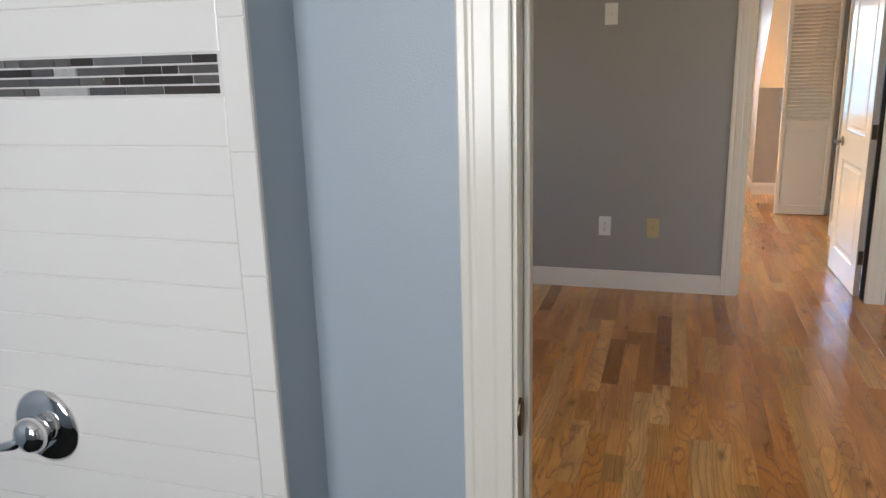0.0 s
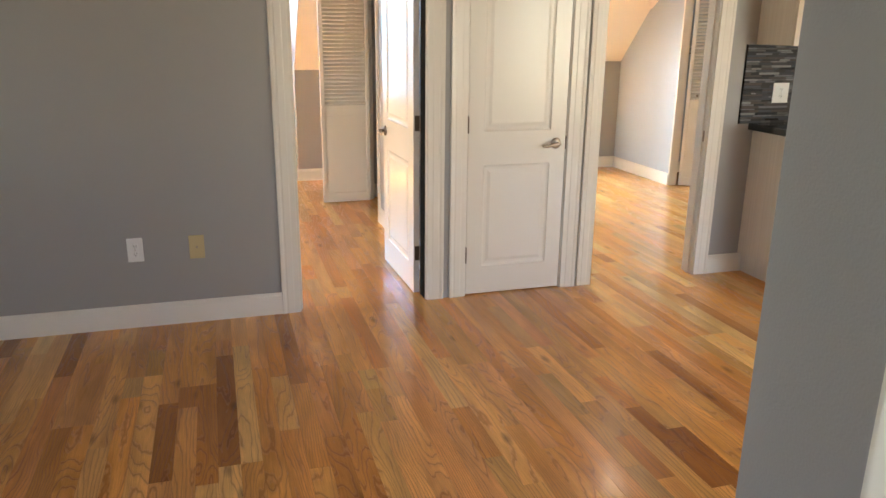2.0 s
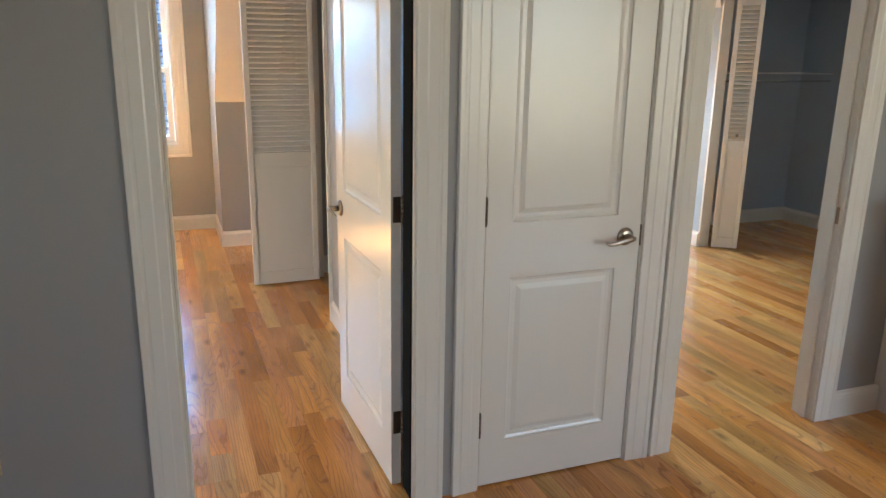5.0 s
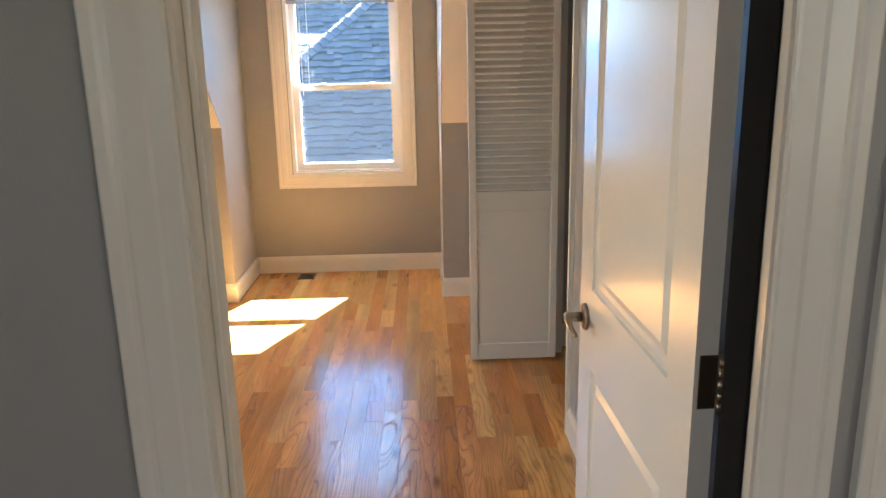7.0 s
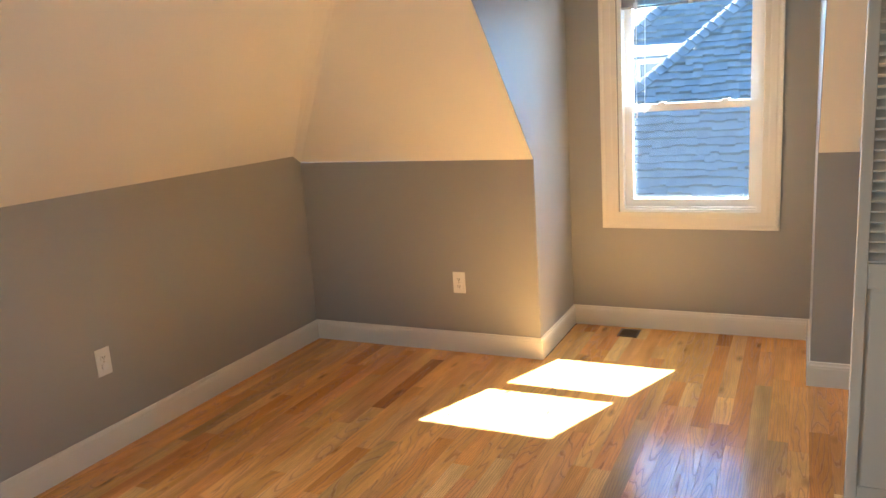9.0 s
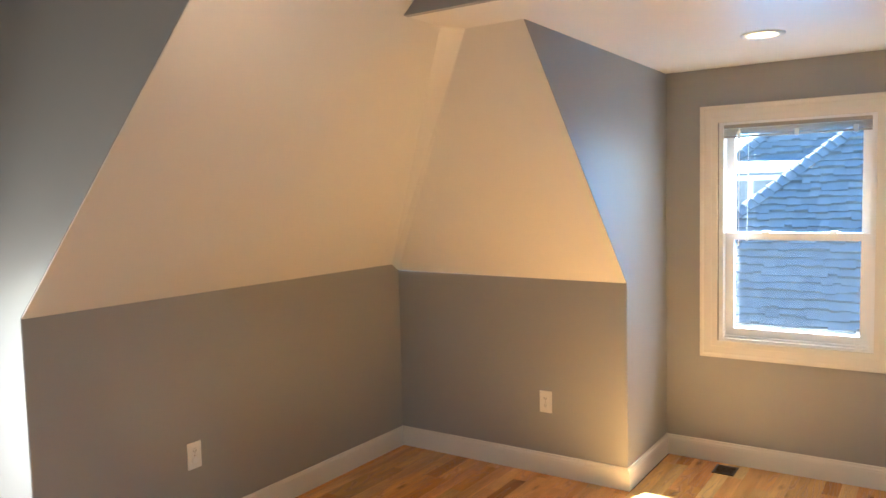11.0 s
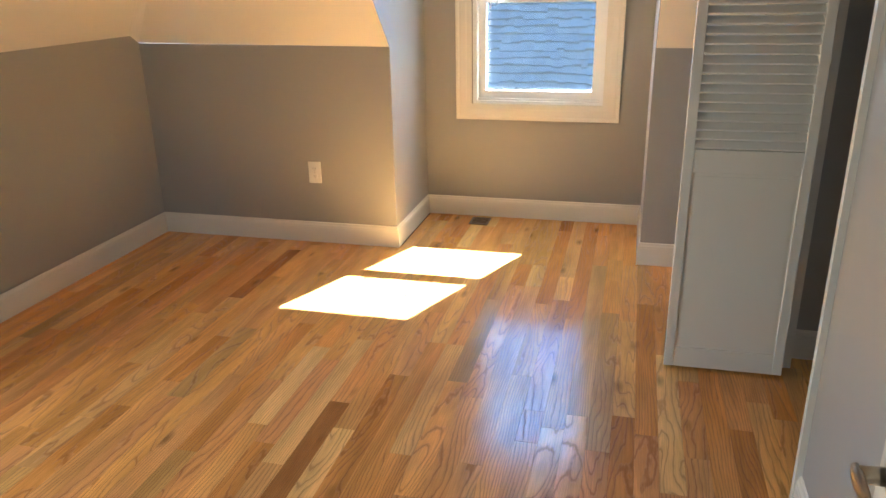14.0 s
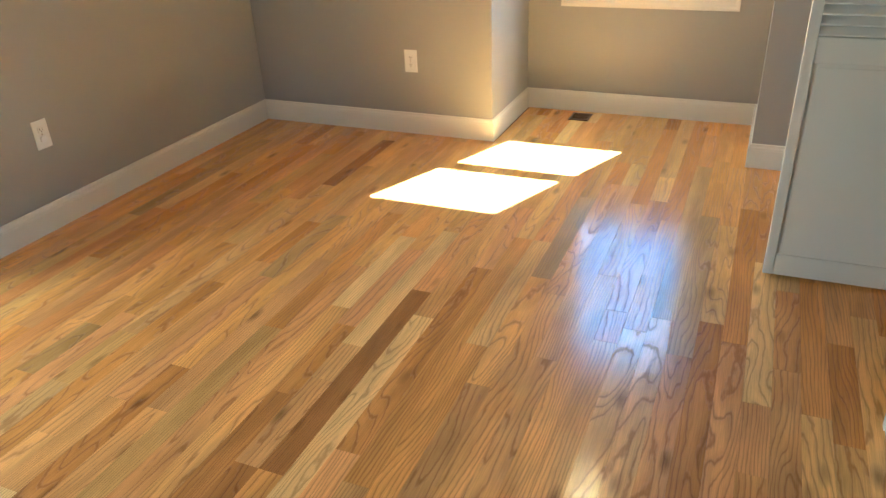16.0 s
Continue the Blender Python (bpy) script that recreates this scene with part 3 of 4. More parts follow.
# ------------------------------------------------------------------ doors
def panel_side(bm, w, h, rects, y, s):
    """One moulded face of a door: flat stiles and rails, sunk panels with raised fields."""
    zs = [0.0] + [q for r in rects for q in (r[1], r[3])] + [h]
    x0, x1 = rects[0][0], rects[0][2]

    def quad(a, b, c, d):
        q = [bm.verts.new(p) for p in (a, b, c, d)]
        bm.faces.new(q if s < 0 else q[::-1])

    def flat(xa, za, xb, zb):
        quad((xa, y, za), (xb, y, za), (xb, y, zb), (xa, y, zb))

    for za, zb in zip(zs, zs[1:]):
        flat(0, za, x0, zb)
        flat(x1, za, w, zb)
    for za, zb in zip(zs[0::2], zs[1::2]):
        flat(x0, za, x1, zb)
    for xa, za, xb, zb in rects:
        loops = [(0.0, 0.0), (0.004, 0.005), (0.014, 0.0085), (0.028, 0.0085), (0.046, 0.003)]
        for (i0, d0), (i1, d1) in zip(loops, loops[1:]):
            A = [(xa + i0, za + i0), (xb - i0, za + i0), (xb - i0, zb - i0), (xa + i0, zb - i0)]
            B = [(xa + i1, za + i1), (xb - i1, za + i1), (xb - i1, zb - i1), (xa + i1, zb - i1)]
            for k in range(4):
                l = (k + 1) % 4
                quad((A[k][0], y - s * d0, A[k][1]), (A[l][0], y - s * d0, A[l][1]), (B[l][0], y - s * d1, B[l][1]), (B[k][0], y - s * d1, B[k][1]))
        i, d = loops[-1]
        quad((xa + i, y - s * d, za + i), (xb - i, y - s * d, za + i), (xb - i, y - s * d, zb - i), (xa + i, y - s * d, zb - i))


def lever(parent, x, z, y, s, way):
    """A lever handle on the face at y, standing out to s, its arm pointing along way."""
    bm = bmesh.new()
    tube(bm, [(x, y, z), (x, y + s * 0.004, z), (x, y + s * 0.009, z), (x, y + s * 0.012, z)], [0.033, 0.033, 0.029, 0.018], 24)
    tube(bm, [(x, y + s * 0.010, z), (x, y + s * 0.045, z), (x, y + s * 0.052, z)], [0.0125, 0.0115, 0.008], 14)
    h = part("door_handle", bm, NICKEL, parent, "satin nickel lever handle", True)
    a = tube(bmesh.new(), [(x - way * 0.012, y + s * 0.047, z + 0.001), (x + way * 0.01, y + s * 0.050, z), (x + way * 0.04, y + s * 0.050, z - 0.004), (x + way * 0.07, y + s * 0.049, z - 0.011), (x + way * 0.092, y + s * 0.048, z - 0.012), (x + way * 0.106, y + s * 0.048, z - 0.008)],
             [0.008, 0.0115, 0.0095, 0.0085, 0.008, 0.004], 12)
    for v in a.verts:
        v.co.y = (y + s * 0.049) + (v.co.y - y - s * 0.049) * 0.7
    part("lever_arm", a, NICKEL, h, "", True)


AGED = mat("dull_dark_nickel", (0.17, 0.14, 0.11), 0.36, metal=1.0, vary=0.08)


def hinge(parent, x, y, z, leaf, open_leaf=False):
    bm = bmesh.new()
    for k in range(5):
        tube(bm, [(x, y, z - 0.045 + k * 0.018), (x, y, z - 0.0285 + k * 0.018)], 0.0062, 12)
    tube(bm, [(x, y, z - 0.05), (x, y, z + 0.05)], 0.004, 8)
    h = part("hinge", bm, AGED, parent, "dull nickel butt hinge", True)
    for b0 in leaf:
        part("hinge_leaf", bx(b0, bevel=0.001), AGED, h)


def panel_door(name, x, y, rz, w, label, hand, lever_sides=(-1, 1)):
    """A two-panel door with its hinge edge at the origin, running along its own x; hand: -1 when the hinges stand on its -y side."""
    r = root(name, x, y, 0.008, rz, label, "door", kind="structure")
    h, t = 2.02, 0.035
    st = 0.096 if w < 0.65 else 0.11
    rects = [(st, 0.17, w - st, 0.785), (st, 0.98, w - st, 1.90)]
    bm = bmesh.new()
    panel_side(bm, w, h, rects, 0.0, -1)
    panel_side(bm, w, h, rects, t, 1)
    for p in (((0, 0, 0), (w, 0, 0), (w, t, 0), (0, t, 0)), ((0, 0, h), (0, t, h), (w, t, h), (w, 0, h)), ((0, 0, 0), (0, t, 0), (0, t, h), (0, 0, h)), ((w, 0, 0), (w, 0, h), (w, t, h), (w, t, 0))):
        bm.faces.new([bm.verts.new(q) for q in p])
    bmesh.ops.remove_doubles(bm, verts=bm.verts[:], dist=0.0002)
    bmesh.ops.recalc_face_normals(bm, faces=bm.faces[:])
    slab = part("slab", bm, DOORW, r, "white painted two-panel slab")
    for s in lever_sides:
        lever(r, w - 0.062, 0.90, 0.0 if s < 0 else t, s, -1)
    part("latch_plate", bx((w - 0.0005, 0.006, 0.872, w + 0.0012, t - 0.006, 0.928), bevel=0.0004), NICKEL, r)
    return r, slab


d, _ = panel_door("door_2", 1.437, 5.022, 0, 0.610, "closed white two-panel closet door with a lever handle", -1, (-1,))
part("latch_face", bx((0.611, -0.004, 0.862, 0.6165, 0.004, 0.94), bevel=0.001), AGED, d)
for z in (0.247, 1.023, 1.80):
    hinge(d, -0.004, -0.007, z, [(-0.001, -0.003, z - 0.044, 0.002, 0.0, z + 0.044)])
d, _ = panel_door("door_1", 1.178, 5.136, 91.5, 0.722, "white two-panel bedroom door standing wide open", 1)
for z in (0.247, 1.023, 1.80):
    hinge(d, -0.010, -0.004, z, [(-0.0015, 0.0, z - 0.044, 0.0, 0.028, z + 0.044), (-0.030, -0.0075, z - 0.044, -0.012, -0.0055, z + 0.044)])
d, _ = panel_door("door_3", 0.538, 1.245, -90, 0.705, "white two-panel bathroom door standing open", 1)


# ------------------------------------------------------------------ louvred bifold doors
def louvre_panel(r, w, h, x0, y0):
    """One leaf: a louvred upper half over a flat lower panel."""
    t, st = 0.028, 0.036
    part("stile", bx((x0, y0, 0, x0 + st, y0 + t, h), bevel=0.002), DOORW, r)
    part("stile", bx((x0 + w - st, y0, 0, x0 + w, y0 + t, h), bevel=0.002), DOORW, r)
    for z0, z1 in ((0.0, 0.085), (0.795, 0.880), (h - 0.085, h)):
        part("rail", bx((x0 + st, y0 + 0.001, z0, x0 + w - st, y0 + t - 0.001, z1), bevel=0.002), DOORW, r)
    pm = bx((x0 + st, y0 + 0.008, 0.085, x0 + w - st, y0 + t - 0.008, 0.795))
    boxes(pm, (x0 + st + 0.014, y0 + 0.005, 0.099, x0 + w - st - 0.014, y0 + t - 0.005, 0.781))
    part("lower_panel", pm, DOORW, r)
    n = 31
    step = (h - 0.085 - 0.880) / n
    me = None
    for k in range(n):
        z = 0.880 + (k + 0.5) * step
        if me is None:
            bm = bx((0, -0.0175, -0.004, w - 2 * st, 0.0175, 0.004), bevel=0.0015)
            bmesh.ops.rotate(bm, verts=bm.verts[:], cent=(0, 0, 0), matrix=Matrix.Rotation(radians(42), 3, "X"))
            me = mesh("slat", bm, DOORW)
        ob = new("slat", me)
        ob.parent = r
        ob.location = (x0 + st, y0 + t / 2, z)


b = root("bifold_door", 1.402, 7.694, 0.012, 180, "white louvred bifold closet door folded open", "bifold door", kind="structure")
b.matrix_world = pose(0.963, 7.696, 0.012, 0, 0, 0.8)
louvre_panel(b, 0.440, 1.985, 0.0, 0.0)
louvre_panel(b, 0.440, 1.985, 0.004, 0.034)
b2 = root("bifold_door", 4.645, 7.615, 0.012, -35, "white louvred bifold closet door standing half open", "bifold door", kind="structure")
louvre_panel(b2, 0.20, 1.985, 0.0, 0.0)
louvre_panel(b2, 0.20, 1.985, 0.004, 0.034)
part("knob", tube(bmesh.new(), [(0.10, 0.0, 0.92), (0.10, -0.012, 0.92), (0.10, -0.02, 0.92), (0.10, -0.028, 0.92)], [0.006, 0.006, 0.013, 0.008], 12), NICKEL, b2, "small round knob", True)
structure("trim", boxes(bmesh.new(), (4.57, 7.676, 0, 4.665, 7.697, 2.04), (4.65, 7.70, 0, 4.672, 7.80, 2.02), (6.02, 7.676, 0, 6.1, 7.697, 2.04), (4.57, 7.676, 2.02, 6.1, 7.697, 2.12)), TRIM, "white casing round the closet opening", "door casing")

# closet shelf
ws = root("wire_shelf", 0, 0, 0, 0, "white wire closet shelf with a hanging rod", "shelf")
bm = bmesh.new()
for k in range(17):
    tube(bm, [(4.70, 7.98 + k * 0.021, 1.40), (6.09, 7.98 + k * 0.021, 1.40)], 0.0022, 5)
part("shelf_wires", bm, VINYL, ws)
part("front_rail", tube(bmesh.new(), [(4.68, 7.97, 1.40), (6.095, 7.97, 1.40)], 0.005, 8), VINYL, ws)
part("hanging_rod", tube(bmesh.new(), [(4.68, 7.99, 1.335), (6.095, 7.99, 1.335)], 0.011, 10), CHROME, ws, "chrome hanging rod", True)

# ------------------------------------------------------------------ window
w = root("window_1", 0, 0, 0, 0, "white double-hung window in a moulded picture-frame casing", "window", kind="structure")
yw = 9.53
cs = root("window_casing", 0, 0, 0, 0, "white moulded window casing", "window casing", kind="structure")
CW = 0.1
WCAS = [(i, j * 0.95) for i, j in CASING]


def mitred(corners, ways):
    """Four casing boards round an opening, mitred at the corners."""
    out_bm = []
    for k in range(4):
        bm = bmesh.new()
        l = (k + 1) % 4
        a = [bm.verts.new((corners[k][0] + ways[k][0] * i, yw - j, corners[k][1] + ways[k][1] * i)) for i, j in WCAS]
        c = [bm.verts.new((corners[l][0] + ways[l][0] * i, yw - j, corners[l][1] + ways[l][1] * i)) for i, j in WCAS]
        n = len(WCAS)
        for q in range(n):
            bm.faces.new((a[q], a[(q + 1) % n], c[(q + 1) % n], c[q]))
        bmesh.ops.recalc_face_normals(bm, faces=bm.faces[:])
        out_bm.append(bm)
    return out_bm


cx0, cx1, cz0, cz1 = WX0 - 0.006, WX1, WZ0 + 0.006, WZ1 - 0.006
for nm, bm in zip(("apron_casing", "side_casing", "head_casing", "side_casing"), mitred([(cx0, cz0), (cx1, cz0), (cx1, cz1), (cx0, cz1)], [(-1, -1), (1, -1), (1, 1), (-1, 1)])):
    part(nm, bm, TRIM, cs)


def ring(x0, z0, x1, z1, y0, y1, wl, wr, wb, wt, bevel=0.003):
    bm = bmesh.new()
    for q in ((x0, y0, z0, x0 + wl, y1, z1), (x1 - wr, y0, z0, x1, y1, z1), (x0 + wl, y0, z0, x1 - wr, y1, z0 + wb), (x0 + wl, y0, z1 - wt, x1 - wr, y1, z1)):
        boxes(bm, q)
    return bm


part("window_frame", ring(WX0, WZ0, WX1, WZ1, 9.533, 9.665, 0.024, 0.024, 0.022, 0.02), VINYL, w)
part("window_sill", bx((WX0 + 0.024, 9.56, WZ0 + 0.022, WX1 - 0.024, 9.665, WZ0 + 0.034), bevel=0.003), VINYL, w)
sash = part("lower_sash", ring(WX0 + 0.026, WZ0 + 0.034, WX1 - 0.026, 1.375, 9.582, 9.612, 0.048, 0.046, 0.046, 0.042), VINYL, w)
g = part("pane", bx((WX0 + 0.072, 9.595, WZ0 + 0.078, WX1 - 0.07, 9.599, 1.335)), GLASS, sash)
g.visible_shadow = False
for k in (0.0, 0.5):
    part("sash_lock", bx((0.02 + k * 0.7, 9.585, 1.375, 0.06 + k * 0.7, 9.605, 1.387), bevel=0.002), VINYL, sash)
sash = part("upper_sash", ring(WX0 + 0.026, 1.335, WX1 - 0.026, WZ1 - 0.02, 9.620, 9.650, 0.044, 0.046, 0.04, 0.05), VINYL, w)
g = part("pane", bx((WX0 + 0.068, 9.633, 1.373, WX1 - 0.07, 9.637, WZ1 - 0.068)), GLASS, sash)
g.visible_shadow = False
sc = part("insect_screen", bx((WX0 + 0.03, 9.658, WZ0 + 0.036, WX1 - 0.03, 9.659, 1.36)), SCREEN, w, "dark insect screen over the lower half")
sc.visible_shadow = False

bl = root("window_blind", 0, 0, 0, 0, "grey-beige mini blind pulled up tight under the window head", "blind")
part("headrail", bx((WX0 + 0.012, 9.54, WZ1 - 0.040, WX1 - 0.012, 9.572, WZ1 - 0.008), bevel=0.002), BLIND, bl)
for k in range(9):
    part("slat", bx((WX0 + 0.016, 9.543, WZ1 - 0.046 - k * 0.0042, WX1 - 0.016, 9.569, WZ1 - 0.0445 - k * 0.0042)), BLIND, bl)
part("bottom_rail", bx((WX0 + 0.016, 9.545, WZ1 - 0.094, WX1 - 0.016, 9.567, WZ1 - 0.083), bevel=0.002), BLIND, bl)
part("wand", tube(bmesh.new(), [(-0.095, 9.537, WZ1 - 0.045), (-0.097, 9.537, 1.62), (-0.096, 9.536, 1.30)], 0.0035, 8), VINYL, bl, "clear tilt wand")
part("pull_cord", tube(bmesh.new(), [(-0.045, 9.545, WZ1 - 0.05), (-0.047, 9.545, 1.7), (-0.052, 9.545, 1.37)], 0.0022, 6), VINYL, bl)
part("cord_tassel", tube(bmesh.new(), [(-0.052, 9.545, 1.37), (-0.052, 9.545, 1.355), (-0.052, 9.545, 1.33)], [0.003, 0.007, 0.008], 10), VINYL, bl)
for k in (0.12, 0.5, 0.86):
    part("cord_clip", bx((WX0 + 0.8 * k, 9.540, WZ1 - 0.1, WX0 + 0.8 * k + 0.022, 9.545, WZ1 - 0.062)), VINYL, bl)


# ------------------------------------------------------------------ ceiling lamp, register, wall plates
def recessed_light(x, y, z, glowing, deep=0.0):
    lamp = root("recessed_light", x, y, z, 0, "lit white recessed ceiling light (those in the hall are added)", "ceiling light", "recessed ceiling lights")
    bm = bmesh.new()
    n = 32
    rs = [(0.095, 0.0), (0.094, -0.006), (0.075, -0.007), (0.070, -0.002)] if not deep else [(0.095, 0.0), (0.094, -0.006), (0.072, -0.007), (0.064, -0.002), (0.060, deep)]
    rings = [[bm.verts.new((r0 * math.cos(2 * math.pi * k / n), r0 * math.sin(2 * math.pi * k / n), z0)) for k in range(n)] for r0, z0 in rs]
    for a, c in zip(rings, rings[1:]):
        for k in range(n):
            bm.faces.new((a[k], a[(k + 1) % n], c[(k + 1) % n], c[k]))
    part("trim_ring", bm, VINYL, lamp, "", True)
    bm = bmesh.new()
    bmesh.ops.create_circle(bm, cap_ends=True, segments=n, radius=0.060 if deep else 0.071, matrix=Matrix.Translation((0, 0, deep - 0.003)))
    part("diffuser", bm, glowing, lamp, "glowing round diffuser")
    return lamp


recessed_light(LX, LY, CZ, LAMPGLOW, 0.055)
recessed_light(3.35, 6.30, H, DIMGLOW)
# three fixtures out of view, added to brighten the hall floor and kitchen
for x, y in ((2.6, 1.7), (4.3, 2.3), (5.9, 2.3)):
    recessed_light(x, y, H, HALLFILL)

reg = root("floor_register", -0.135, 9.40, 0.0, 0, "small brown metal floor register under the window", "floor vent")
bm = bmesh.new()
boxes(bm, (-0.06, -0.07, 0.0, -0.048, 0.07, 0.005), (0.048, -0.07, 0.0, 0.06, 0.07, 0.005), (-0.048, -0.07, 0.0, 0.048, -0.058, 0.005), (-0.048, 0.058, 0.0, 0.048, 0.07, 0.005))
part("frame", bm, BROWN, reg)
part("duct", bx((-0.048, -0.058, 0.0005, 0.048, 0.058, 0.001)), BROWN, reg)
for k in range(8):
    part("slat", bx((-0.048, -0.054 + k * 0.0146, 0.001, 0.048, -0.047 + k * 0.0146, 0.004)), BROWN, reg)


def plate(x, y, z, rz, label, category, face, w=0.078, h=0.128, sockets=True, mark=DARK):
    """A wall plate; its own -y looks into the room."""
    r = root("wall_outlet" if sockets else "wall_plate", x, y, z, rz, label, category)
    part("cover_plate", bx((-w / 2, -0.006, -h / 2, w / 2, 0.0, h / 2), bevel=0.003, seg=2), face, r)
    if sockets:
        for dz in (0.021, -0.021):
            s = part("socket", bx((-0.0165, -0.0085, dz - 0.0145, 0.0165, -0.005, dz + 0.0145), bevel=0.003), face, r)
            part("slot", bx((-0.0075, -0.0092, dz - 0.002, -0.0055, -0.0083, dz + 0.007)), mark, s)
            part("slot", bx((0.0055, -0.0092, dz - 0.002, 0.0075, -0.0083, dz + 0.006)), mark, s)
            part("slot", tube(bmesh.new(), [(0, -0.0092, dz - 0.008), (0, -0.0083, dz - 0.008)], 0.0024, 8), mark, s)
    part("screw", tube(bmesh.new(), [(0, -0.0072, 0), (0, -0.0058, 0)], 0.003, 10), NICKEL, r)
    return r


plate(-0.388, 5.018, 0.427, 0, "white duplex outlet on the grey hall wall", "outlet", PLATE)
jack = plate(-0.082, 5.018, 0.423, 0, "ivory cable jack plate on the grey hall wall", "wall plate", IVORY, sockets=False)
part("jack", tube(bmesh.new(), [(0, -0.014, 0), (0, -0.006, 0)], 0.005, 12), NICKEL, jack)
plate(-0.382, 5.018, 1.766, 0, "white blank plate high on the grey wall", "wall plate", PLATE, sockets=False)
plate(-1.002, KY, 0.428, 0, "white duplex outlet on the low grey wall", "outlet", PLATE)
ob = plate(KX, 7.20, 0.432, 90, "white duplex outlet with a child guard plug", "outlet", PLATE)
part("guard_plug", tube(bmesh.new(), [(0, -0.013, -0.021), (0, -0.008, -0.021)], 0.016, 16), VINYL, ob)
plate(4.206, KY, 0.46, 0, "white duplex outlet on the far knee wall", "outlet", PLATE)


# ------------------------------------------------------------------ bathroom tile
tw = structure("wall_tub_tile", bx((-2.0, 1.1015, 0.4, -0.575, 1.11, 2.3)), GROUT, "white glazed tile wall with a dark mosaic band")
z = 1.397 - 0.0755 * 13
while z < 2.25:
    z1 = z + 0.0755
    if not (1.45 < z < 1.53):
        x = -2.0
        part("tile", bx((x, 1.099, z + 0.0006, -0.6214, 1.1065, min(z1, 1.473 if z < 1.47 else 9) - 0.0006), bevel=0.0022, seg=2), TILEW, tw)
    z = z1 if not (1.46 < z1 < 1.50) else 1.537
z = 1.389 - 0.196 * 5
while z < 2.2:
    part("edge_tile", bx((-0.6210, 1.0985, z + 0.001, -0.576, 1.1065, z + 0.1955), bevel=0.001), TILEW, tw)
    z += 0.196
random.seed(5)
for row in range(4):
    x = -0.625
    z0 = 1.4755 + row * 0.0152
    while x > -2.0:
        l = random.choice((0.03, 0.045, 0.07, 0.09, 0.1))
        part("mosaic_tile", bx((max(x - l, -2.0), 1.0985, z0 + 0.0015, x - 0.003, 1.1065, z0 + 0.0137)), STONE, tw)
        x -= l
vl = root("shower_valve", -1.068, 1.099, 0.875, 0, "chrome shower valve with a round escutcheon and lever knob", "shower valve")
part("escutcheon", tube(bmesh.new(), [(0, 0, 0), (0, -0.004, 0), (0, -0.010, 0), (0, -0.014, 0)], [0.072, 0.072, 0.062, 0.03], 32), CHROME, vl, "", True)
part("knob", tube(bmesh.new(), [(0, -0.012, 0), (0, -0.03, 0), (0, -0.045, 0), (0, -0.055, 0), (0, -0.06, 0)], [0.026, 0.034, 0.034, 0.026, 0.008], 24), CHROME, vl, "", True)
part("lever", tube(bmesh.new(), [(0, -0.045, 0), (-0.035, -0.047, -0.02), (-0.075, -0.047, -0.032), (-0.085, -0.047, -0.034)], [0.012, 0.011, 0.009, 0.004], 12), CHROME, vl, "", True)


# ------------------------------------------------------------------ kitchen
def pull(parent, x, y, z, length, upright):
    bm = bmesh.new()
    a = length / 2
    pts = [(-a, 0.0), (-a, -0.018), (-a * 0.8, -0.027), (0, -0.030), (a * 0.8, -0.027), (a, -0.018), (a, 0.0)]
    tube(bm, [(x, y + q, z + p) if upright else (x + p, y + q, z) for p, q in pts], 0.0055, 10)
    part("handle", bm, NICKEL, parent, "satin nickel bow handle", True)


def base_cabinet(x0, x1, label):
    r = root("base_cabinet", x0, 4.47, 0, 0, label, "cabinet", "kitchen cabinets")
    w = x1 - x0
    part("carcass", bx((0, 0.0, 0.13, w, 0.545, 0.952)), LAMINATE, r)
    part("toe_kick", bx((0.03, 0.06, 0.0, w, 0.545, 0.13)), LAMINATE, r)
    f = part("drawer_front", bx((0.002, -0.02, 0.735, w - 0.002, -0.001, 0.948), bevel=0.0015), LAMINATE, r)
    pull(f, w * 0.62, -0.02, 0.855, 0.10, False)
    m = w / 2
    for a, c, hx in ((0.002, m - 0.0015, m - 0.045), (m + 0.0015, w - 0.002, m + 0.045)):
        q = part("door", bx((a, -0.02, 0.132, c, -0.001, 0.731), bevel=0.0015), LAMINATE, r)
        pull(q, hx, -0.02, 0.635, 0.10, True)
    return r


def wall_cabinet(x0, x1, label):
    r = root("wall_cabinet", x0, 4.72, 1.478, 0, label, "cabinet", "kitchen cabinets")
    w = x1 - x0
    part("carcass", bx((0, 0.0, 0, w, 0.298, 0.80)), LAMINATE, r)
    m = w / 2
    for a, c, hx in ((0.001, m - 0.0015, m - 0.045), (m + 0.0015, w - 0.001, m + 0.045)):
        q = part("door", bx((a, -0.02, -0.002, c, -0.001, 0.80), bevel=0.0015), LAMINATE, r)
        pull(q, hx, -0.02, 0.10, 0.11, True)
    return r


base_cabinet(3.365, 4.07, "pale wood-grain base cabinet with a drawer over two doors")
base_cabinet(4.87, 5.75, "pale wood-grain base cabinet beside the range")
wall_cabinet(3.315, 4.015, "pale wood-grain wall cabinet with two doors")
wall_cabinet(4.80, 5.75, "pale wood-grain wall cabinet beside the microwave")
for x0, x1 in ((3.325, 4.075), (4.865, 5.75)):
    thing("countertop", bx((x0, 4.43, 0.952, x1, 5.016, 0.992), bevel=0.004, seg=2), GRANITE, "polished black granite countertop", "countertop")
bs = structure("backsplash", bx((3.245, 5.006, 0.992, 5.75, 5.018, 1.478)), DARK, "dark glass mosaic backsplash", "backsplash")
random.seed(9)
bm = bmesh.new()
row, z = 0, 0.994
